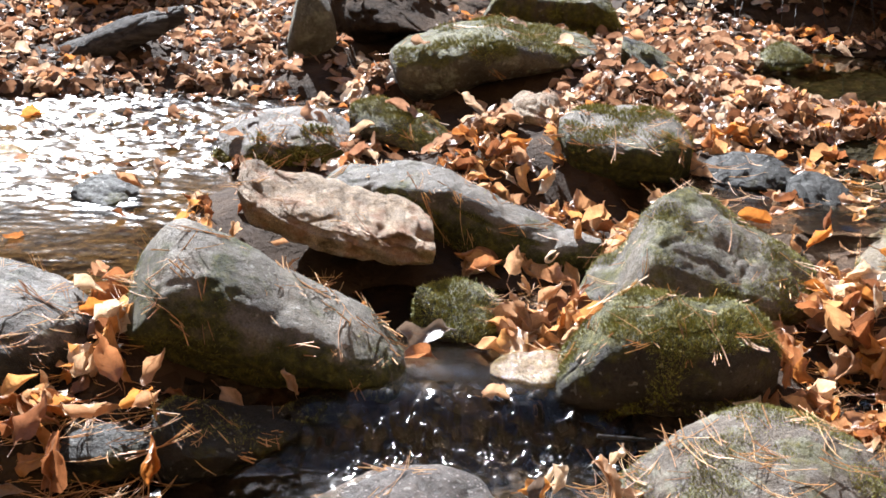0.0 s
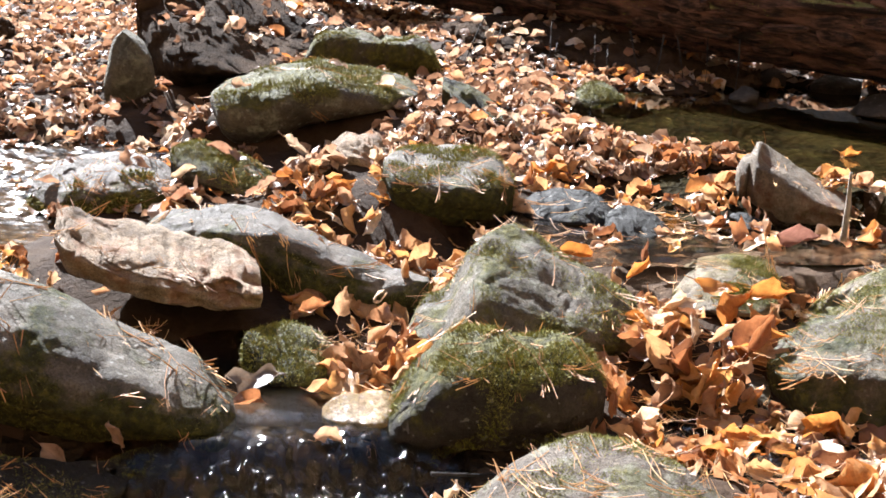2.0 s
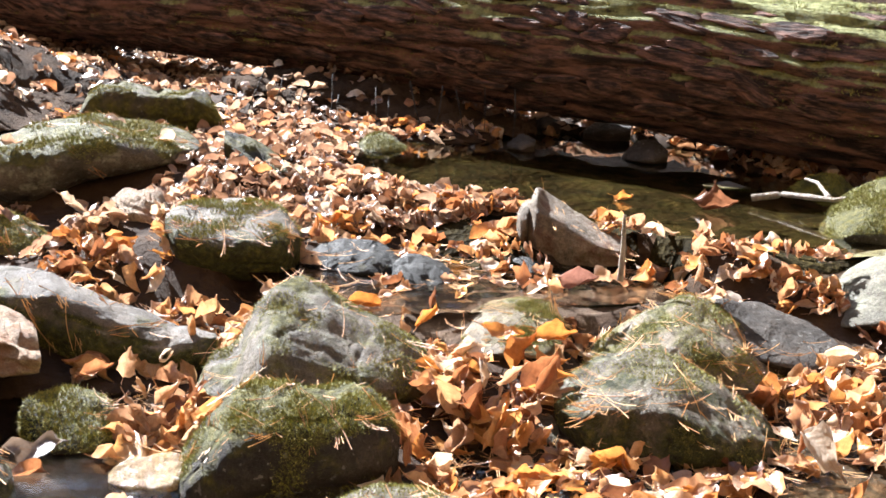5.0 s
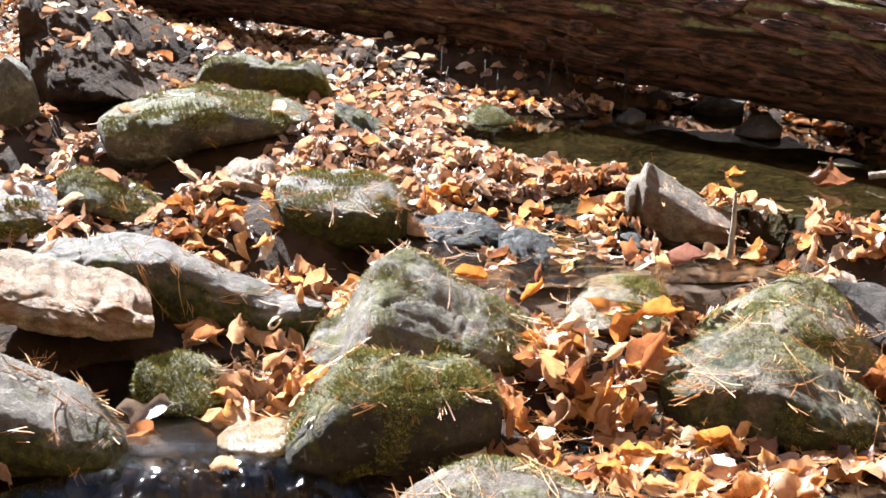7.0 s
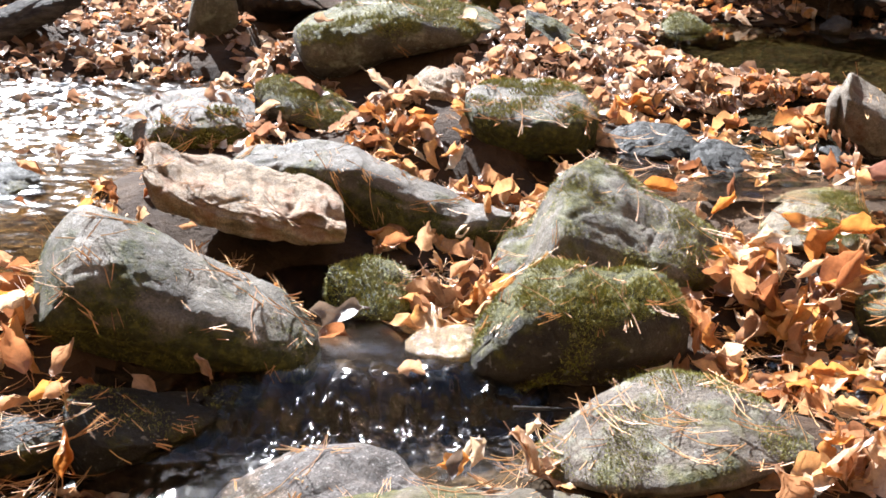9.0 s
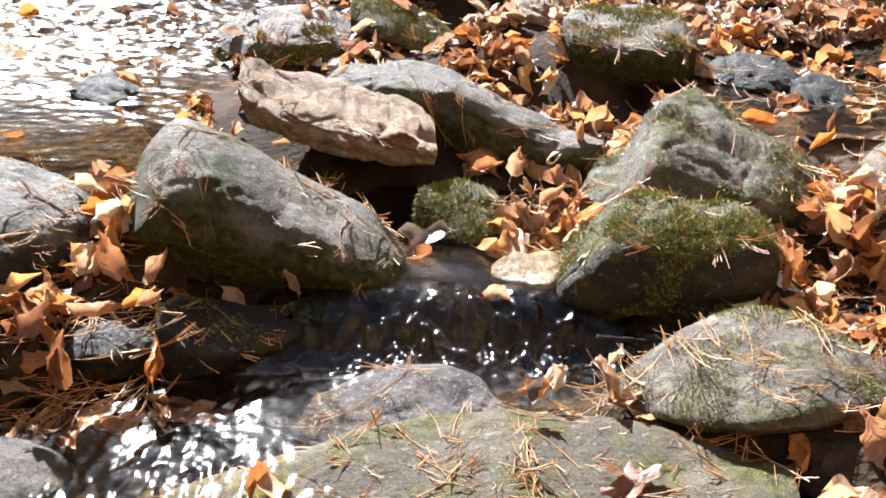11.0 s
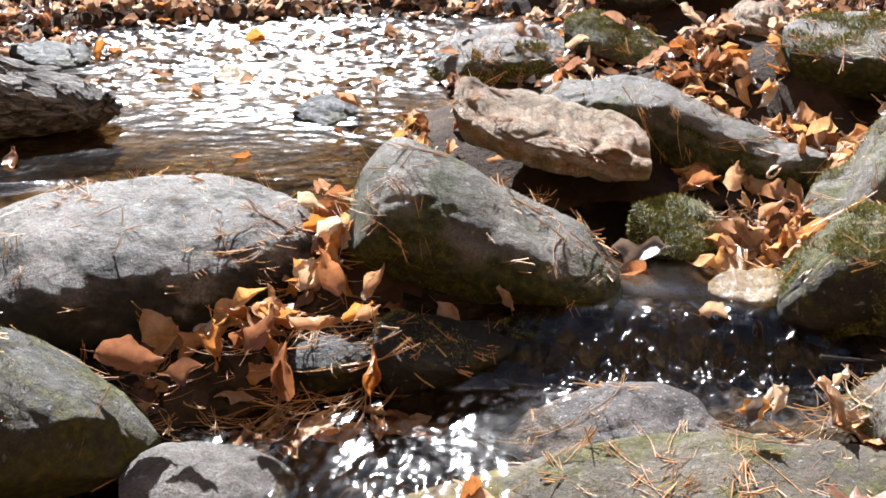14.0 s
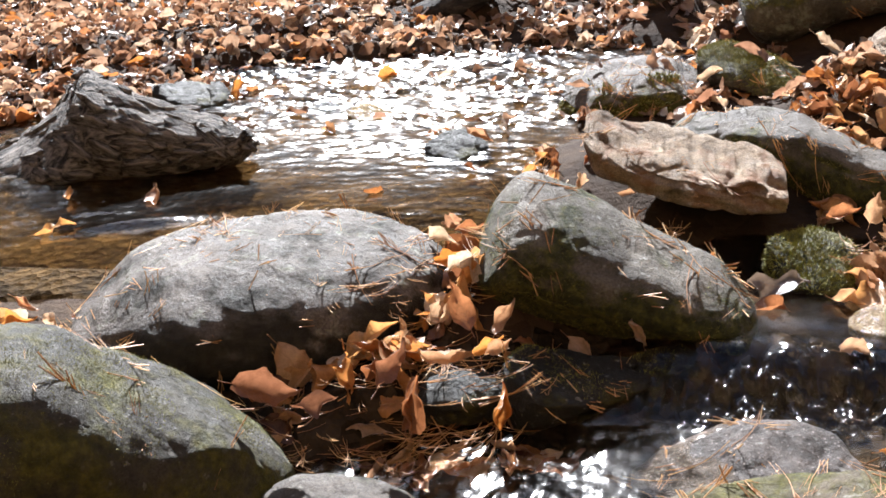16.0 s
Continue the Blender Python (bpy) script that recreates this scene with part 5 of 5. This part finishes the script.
placed_leaves("rust", "rust-brown curled dry beech leaf", (
    (-0.485, 1.808, 0.120, 0.093, 110, 0.70),
    (-0.522, 1.631, 0.030, 0.084, 80, 0.90),
    (-0.543, 2.132, 0.130, 0.059, 10, 0.50),
    (0.007, 2.014, 0.040, 0.070, 0, 0.10),
    (0.634, 1.917, 0.100, 0.100, -70, 0.80),
    (0.137, 2.235, 0.130, 0.065, 20, 0.60),
    (0.795, 2.092, 0.120, 0.078, 70, 0.70),
    (0.959, 2.050, 0.130, 0.093, 60, 0.70),
    (0.640, 1.949, 0.080, 0.096, -60, 0.80),
    (0.725, 1.742, 0.040, 0.076, 0, 0.15),
    (1.361, 1.780, 0.080, 0.068, 80, 0.70),
    (1.074, 2.472, 0.210, 0.076, 80, 0.60),
    (-0.535, 1.632, 0.030, 0.084, 80, 0.80),))
placed_leaves("tan", "tan curled dry beech leaf", (
    (-0.413, 1.812, 0.100, 0.070, 60, 0.70),
    (-0.411, 1.737, 0.080, 0.054, 30, 0.60),
    (-0.201, 1.859, 0.060, 0.049, 110, 0.90),
    (-0.494, 1.730, 0.060, 0.101, -10, 0.60),
    (-0.664, 2.780, 0.120, 0.081, -40, 0.50),
    (0.189, 2.215, 0.150, 0.065, 75, 0.90),
    (0.255, 2.178, 0.100, 0.066, 50, 0.70),
    (0.201, 2.118, 0.080, 0.089, -60, 0.70),
    (-0.256, 2.236, 0.170, 0.035, 0, 0.60),
    (0.298, 1.582, 0.030, 0.097, -50, 0.60),
    (0.888, 2.051, 0.140, 0.070, 40, 0.60),
    (0.747, 2.048, 0.100, 0.075, -30, 0.60),
    (1.459, 2.357, 0.240, 0.068, 80, 0.90),
    (1.136, 2.474, 0.220, 0.067, 100, 0.70),
))
placed_leaves("brown", "large dark brown dry leaf lying at a boulder", (
    (-0.747, 1.589, 0.060, 0.117, -15, 0.50),
    (-0.664, 1.576, 0.050, 0.079, 10, 0.60),
    (-0.578, 1.692, 0.060, 0.105, 60, 0.50),
    (0.831, 2.368, 0.200, 0.048, 80, 0.90),
    (1.824, 2.911, 0.250, 0.144, 5, 0.05),))
placed_leaves("orange", "bright orange dry beech leaf", (
    (-0.390, 1.654, 0.020, 0.079, 85, 0.80),
    (-0.539, 1.977, 0.130, 0.070, 0, 0.60),
    (-1.464, 3.201, 0.140, 0.074, 80, 0.80),
    (-1.115, 3.543, 0.090, 0.078, 0, 0.20),
    (-1.970, 3.595, 0.120, 0.086, 10, 0.20),
    (-1.294, 1.753, 0.085, 0.075, 5, 0.30),
    (0.327, 2.777, 0.200, 0.063, -10, 0.60),
    (0.243, 2.821, 0.220, 0.064, 35, 0.60),
    (0.796, 2.301, 0.180, 0.070, 60, 0.80),
    (0.710, 2.444, 0.170, 0.075, -15, 0.40),
    (0.496, 1.534, 0.030, 0.055, 10, 0.50),
    (0.936, 2.233, 0.160, 0.099, -10, 0.50),
    (0.835, 1.965, 0.090, 0.068, 70, 0.70),
    (0.750, 2.146, 0.130, 0.066, -10, 0.50),
    (1.048, 2.215, 0.150, 0.094, 15, 0.40),))
placed_leaves("orange", "bright orange dry beech leaf", (
    (0.831, 1.763, 0.040, 0.078, -20, 0.15),
    (0.993, 1.822, 0.040, 0.077, 15, 0.15),
    (1.066, 1.690, 0.050, 0.070, -10, 0.20),
    (1.619, 3.053, 0.250, 0.072, 0, 0.05),
    (0.182, 1.574, 0.030, 0.058, 20, 0.50),
    (-0.436, 1.777, 0.060, 0.065, 25, 0.60),))
placed_leaves("pale", "pale bleached dry leaf catching the sun", (
    (-0.488, 1.941, 0.130, 0.064, 75, 0.70),
    (-0.582, 2.086, 0.130, 0.065, -20, 0.50),
    (0.133, 3.005, 0.270, 0.087, -38, 0.60),
    (-0.136, 2.938, 0.220, 0.072, 20, 0.60),
    (0.205, 1.621, 0.020, 0.051, 70, 0.70),
    (0.538, 1.494, 0.030, 0.100, -30, 0.50),
    (0.307, 1.630, 0.060, 0.043, 60, 0.80),
    (0.852, 2.171, 0.150, 0.073, 20, 0.60),
    (0.835, 2.077, 0.140, 0.065, 100, 0.60),
    (0.963, 1.848, 0.040, 0.062, 10, 0.20),
    (1.352, 1.699, 0.080, 0.112, -40, 0.60),
    (0.214, 1.582, 0.050, 0.050, 80, 0.70),
    (-0.512, 1.947, 0.140, 0.059, 30, 0.60),))
placed_leaves("wet", "grey-brown sodden leaf in shallow water", (
    (0.030, 2.067, 0.060, 0.113, 8, 0.35),
    (0.177, 1.532, 0.050, 0.049, 60, 0.60),))
placed_leaves("wine", "dull wine-brown leaf on wet stones", (
    (1.196, 2.433, 0.200, 0.109, 5, 0.40),))


def lobed_leaf(x, y, z, size, spin, tilt):
    """A crumpled five-lobed leaf: rings about its base, notched between the lobes and toothed along them."""
    rs, rings, sides = random.Random(17), 7, 60
    verts, uv = [(0.0, 0.0, 0.0)], [(0.0, 0.5)]
    for i in range(1, rings + 1):
        for k in range(sides):
            a = math.pi * (2 * k / sides - 1)
            lobe = max(max(0.0, 1 - abs(a - c) / w) ** 0.8 * h for c, w, h in ((0, 0.42, 1.0), (0.85, 0.42, 0.86), (-0.85, 0.42, 0.86), (1.75, 0.5, 0.6), (-1.75, 0.5, 0.6)))
            reach = (0.26 + 0.74 * lobe) * (1 + 0.07 * math.sin(21 * a)) * (0.25 if abs(a) > 2.7 else 1.0) * i / rings
            p = Vector((reach * math.cos(a), reach * math.sin(a), 0.16 * (i / rings) ** 2 * math.sin(3 * a + 1)))
            p += noise.noise_vector(p * 3 + Vector((5, 2, 8))) * 0.16 * i / rings
            verts.append(tuple(p))
            uv.append((i / rings, 0.5 + 0.4 * math.sin(5 * a)))
    faces = [(0, 1 + k, 1 + (k + 1) % sides) for k in range(sides)] + [tuple(1 + q for q in f) for f in grid_faces(rings, sides, True)]
    ob = mesh_object("leaf", verts, faces, LEAF_PAINT["brown"], uv=uv)
    ob.matrix_world = pose(x, y, z, tilt, 0, 0) @ pose(0, 0, 0, 0, 0, spin) @ Matrix.Diagonal((size, size, size, 1))
    tagged(ob, "crumpled brown lobed maple leaf on the low slab boulder", "leaf", group="fallen leaves")


top = STONE_TREE.ray_cast(Vector((0.30, 1.36, 2)), Vector((0, 0, -1)))[0]
lobed_leaf(0.30, 1.36, top.z + 0.012, 0.062, 140, 8)


# ---- pine needles ----
def needle_shape(rng):
    """A thin three-sided needle a unit long, gently bent."""
    bend, side, pts = rng.uniform(-0.12, -0.02), rng.uniform(-0.1, 0.1), []
    for i in range(5):
        u = i / 4
        r = 0.0088 * (1 - 0.6 * u)
        y, z = side * math.sin(math.pi * u), bend * math.sin(math.pi * u)
        pts += [(u - 0.5, y + r, z), (u - 0.5, y - r, z), (u - 0.5, y, z + 1.6 * r)]
    return np.array(pts), [(3 * i + c, 3 * i + (c + 1) % 3, 3 * i + 3 + (c + 1) % 3, 3 * i + 3 + c) for i in range(4) for c in range(3)], [(0.0, 0.0)] * 15


needle_rng = random.Random(8)
NEEDLES = [needle_shape(needle_rng) for _ in range(8)]


def strew_stone(ob, verts, faces, bundles, aim_turn=None):
    """Needle bundles on the upper side of one stone."""
    tri = verts[np.array([q[:3] for q in faces])]
    nrm = np.cross(tri[:, 1] - tri[:, 0], tri[:, 2] - tri[:, 0])
    area = np.linalg.norm(nrm, axis=1)
    nrm = nrm / (area[:, None] + 1e-12)
    mid = tri.mean(1)
    nrm *= np.sign(((mid - verts.mean(0)) * nrm).sum(1))[:, None]
    weight = area * np.clip(nrm[:, 2] + 0.25, 0, 1)
    pick = np.random.RandomState(len(faces) + bundles).choice(len(faces), bundles, p=weight / weight.sum())
    out = []
    for q in pick:
        n = Vector(nrm[q])
        spin = needle_rng.uniform(0, 360)
        for k in range(needle_rng.choice((1, 2, 2, 3, 5))):
            size = needle_rng.uniform(0.07, 0.135)
            m = lying(Vector(mid[q]) + n * 0.003, n, spin + needle_rng.uniform(-16, 16), 0, needle_rng.gauss(0, 2.5), size)
            out.append((needle_rng.randrange(8), m))
    return out


needle_poses = []
WANT = {"low grey-green slab": 140, "rounded boulder with bright": 36, "broad dark boulder": 85, "large grey boulder": 40, "low domed boulder": 18, "mossy boulder with bare": 70,
        "rounded rough": 35, "green-grey boulder": 26, "sprawling": 34, "flat dark wet": 14, "long smooth": 30, "large undercut": 26, "smooth grey boulder with grassy": 45,
        "grey boulder with moss on its side": 40, "small moss-covered": 16, "small domed": 16, "tan angular": 14, "rough speckled": 14, "pointed grey": 14, "small dark wet": 8}
for ob, v, f in SOLIDS:
    for key, count in WANT.items():
        if ob["label"].startswith(key):
            needle_poses += strew_stone(ob, v, f, int(count * 1.0))
for x, y, rx, ry, count in ((0.87, 2.05, 0.2, 0.2, 90), (0.95, 1.78, 0.45, 0.14, 90), (-0.55, 1.85, 0.14, 0.2, 70), (-0.6, 1.68, 0.25, 0.1, 70), (0.36, 1.62, 0.1, 0.06, 24),
                            (0.8, 1.5, 0.35, 0.12, 60), (0.25, 2.15, 0.12, 0.14, 36), (-0.3, 2.22, 0.2, 0.06, 40), (1.55, 1.9, 0.2, 0.25, 70), (0.6, 2.7, 0.5, 0.25, 50)):
    for i in range(int(1.15 * count)):
        a, r = needle_rng.uniform(0, 6.283), math.sqrt(needle_rng.random())
        px, py = x + rx * r * math.cos(a), y + ry * r * math.sin(a)
        hit = STONE_TREE.ray_cast(Vector((px, py, 3)), Vector((0, 0, -1)))[0]
        z = max(bed(px, py), water_level(px, py), hit.z if hit else -1) + needle_rng.uniform(0.004, 0.022)
        spin = needle_rng.uniform(0, 360)
        for k in range(needle_rng.choice((1, 2, 3))):
            needle_poses.append((needle_rng.randrange(8), lying((px, py, z), (0, 0, 1), spin + needle_rng.uniform(-14, 14), 0, needle_rng.gauss(0, 8), needle_rng.uniform(0.06, 0.11))))
joined("pine_needles", "dry tan pine needles strewn over stones and leaves", "pine needles", NEEDLES, needle_poses, NEEDLE)


# ---- moss cushions ----
def moss_on(ob, verts, faces, count, reach, seed, low=0.35):
    """Short moss blades in patches on a stone, as a part of it: on its upper faces, or with low below nought down its front."""
    tri = verts[np.array([q[:3] for q in faces])]
    nrm = np.cross(tri[:, 1] - tri[:, 0], tri[:, 2] - tri[:, 0])
    area = np.linalg.norm(nrm, axis=1)
    nrm = nrm / (area[:, None] + 1e-12)
    mid = tri.mean(1)
    nrm *= np.sign(((mid - verts.mean(0)) * nrm).sum(1))[:, None]
    patch = np.array([noise.noise(Vector(p) * 11 + Vector((seed, 0, 0))) for p in mid])
    height = (nrm[:, 2] - low) * 1.6 if low >= 0 else (0.5 - nrm[:, 2]) * 1.6 - 2 * np.clip(nrm[:, 1], 0, 1)
    weight = area * np.clip(height + patch * 3.0 - 0.25, 0, 1)
    if weight.sum() <= 0:
        return
    rs = np.random.RandomState(seed)
    q = rs.choice(len(faces), count, p=weight / weight.sum())
    quad = verts[np.array([f if len(f) == 4 else (*f, f[0]) for f in faces])][q]
    a, b = rs.rand(count, 1), rs.rand(count, 1)
    root = (quad[:, 0] * (1 - a) + quad[:, 1] * a) * (1 - b) + (quad[:, 3] * (1 - a) + quad[:, 2] * a) * b
    n = nrm[q]
    lean = rs.normal(0, 0.55, (count, 3))
    tip = root + (n + lean) * (reach * rs.uniform(0.4, 1.0, count))[:, None]
    side = np.cross(n, rs.normal(0, 1, (count, 3)))
    side /= np.linalg.norm(side, axis=1)[:, None] + 1e-9
    side *= reach * 0.16
    pts = np.stack([root - side, root + side, tip], 1).reshape(-1, 3)
    inv = np.array(ob.matrix_world.inverted())
    pts = pts @ inv[:3, :3].T + inv[:3, 3]
    moss = mesh_object("moss", pts, [(3 * i, 3 * i + 1, 3 * i + 2) for i in range(count)], MOSS_TUFT, ob, smooth=False)
    tagged(moss, "fine yellow-green moss cushion")


MOSSY = {"dark mossy stone in": (6000, 0.006, 0.0), "rounded boulder with bright": (18000, 0.0055, 0.3), "small moss-covered": (10000, 0.0055, 0.2), "large undercut": (9000, 0.0080, 0.6), "round boulder covered": (12000, 0.0066, 0.1),
         "small domed": (7000, 0.0050, 0.4), "mossy boulder with bare": (12000, 0.0050, 0.4), "sprawling": (9000, 0.0050, 0.6), "block-shaped": (6000, 0.0060, 0.5), "low domed": (8000, 0.0044, 0.6),
         "grey boulder with moss on its side": (7000, 0.0066, 0.5), "green-grey": (5000, 0.0039, 0.6), "rounded rough": (8000, 0.0044, 0.5),
         "smooth grey boulder with grassy": (9000, 0.0120, -1), "low mossy": (3000, 0.0066, 0.2), "small green": (1800, 0.0066, 0.2), "flat dark": (1800, 0.0039, 0.55), "large grey boulder": (9000, 0.0036, -1), "long smooth": (7000, 0.0045, -1)}
moss_on(*TRUNK[0], 40000, 0.012, 77, 0.3)
for k, (ob, v, f) in enumerate(SOLIDS):
    for key, (count, reach, low) in MOSSY.items():
        if ob["label"].startswith(key):
            moss_on(ob, v, f, count, reach, k + 1, low)


# ---- sticks and roots ----
def tube(name, points, radius, mat, parent=None, sides=7):
    """A tapering, slightly knotty stick through the given points."""
    path, verts = [], []
    pts = [Vector(p) for p in points]
    for i in range(len(pts) - 1):
        path += [pts[i].lerp(pts[i + 1], k / 6) for k in range(6)]
    path.append(pts[-1])
    for i, c in enumerate(path):
        d = (path[min(i + 1, len(path) - 1)] - path[max(i - 1, 0)]).normalized()
        a = d.orthogonal().normalized()
        b = d.cross(a)
        r = radius * (1 - 0.6 * i / len(path)) * (1 + 0.25 * noise.noise(c * 60))
        verts += [c + r * (a * math.cos(t) + b * math.sin(t)) for t in (2 * math.pi * k / sides for k in range(sides))]
    faces = grid_faces(len(path), sides, True) + [tuple(range(sides))[::-1], tuple(range(len(verts) - sides, len(verts)))]
    return mesh_object(name, verts, faces, mat, parent)


PALE_WOOD = bark_material("bleached_wood", (0.42, 0.35, 0.28), (0.68, 0.60, 0.52), along=(9, 9, 2))
tagged(tube("stick", ((1.307, 2.441, 0.20), (1.309, 2.445, 0.28), (1.303, 2.441, 0.355)), 0.008, PALE_WOOD), "short pale stick standing upright among wet leaves", "stick")
tagged(tube("stick", ((1.99, 2.98, 0.265), (2.06, 2.93, 0.285), (2.12, 2.78, 0.30), (2.2, 2.7, 0.33)), 0.011, PALE_WOOD), "thin bleached branch lying at the pool edge", "stick")
tagged(tube("stick", ((2.12, 2.80, 0.30), (2.16, 2.92, 0.32), (2.19, 3.02, 0.31)), 0.007, PALE_WOOD), "thin bleached twig beside the branch", "stick")
tagged(tube("stick", ((0.29, 1.72, 0.045), (0.36, 1.73, 0.035), (0.46, 1.74, 0.03)), 0.004, STONES["driftwood"]), "thin dark twig lying below a boulder", "stick")
root_rng = random.Random(2)
bank = next(ob for ob, _, _ in SOLIDS if ob.name.startswith("earth_bank"))
for i in range(12):
    s = -0.45 + 0.9 * i / 11
    x0 = s + root_rng.uniform(-0.03, 0.03)
    top = (x0, -0.16 - 0.25 * x0, 0.15 + root_rng.uniform(-0.03, 0.05))
    low = (x0 + root_rng.uniform(-0.08, 0.08), -0.24 - 0.25 * x0, root_rng.uniform(-0.02, 0.06))
    tube("root", (top, ((top[0] + low[0]) / 2, -0.24 - 0.25 * x0, 0.10), low), root_rng.uniform(0.0018, 0.0035), STONES["driftwood"], bank)
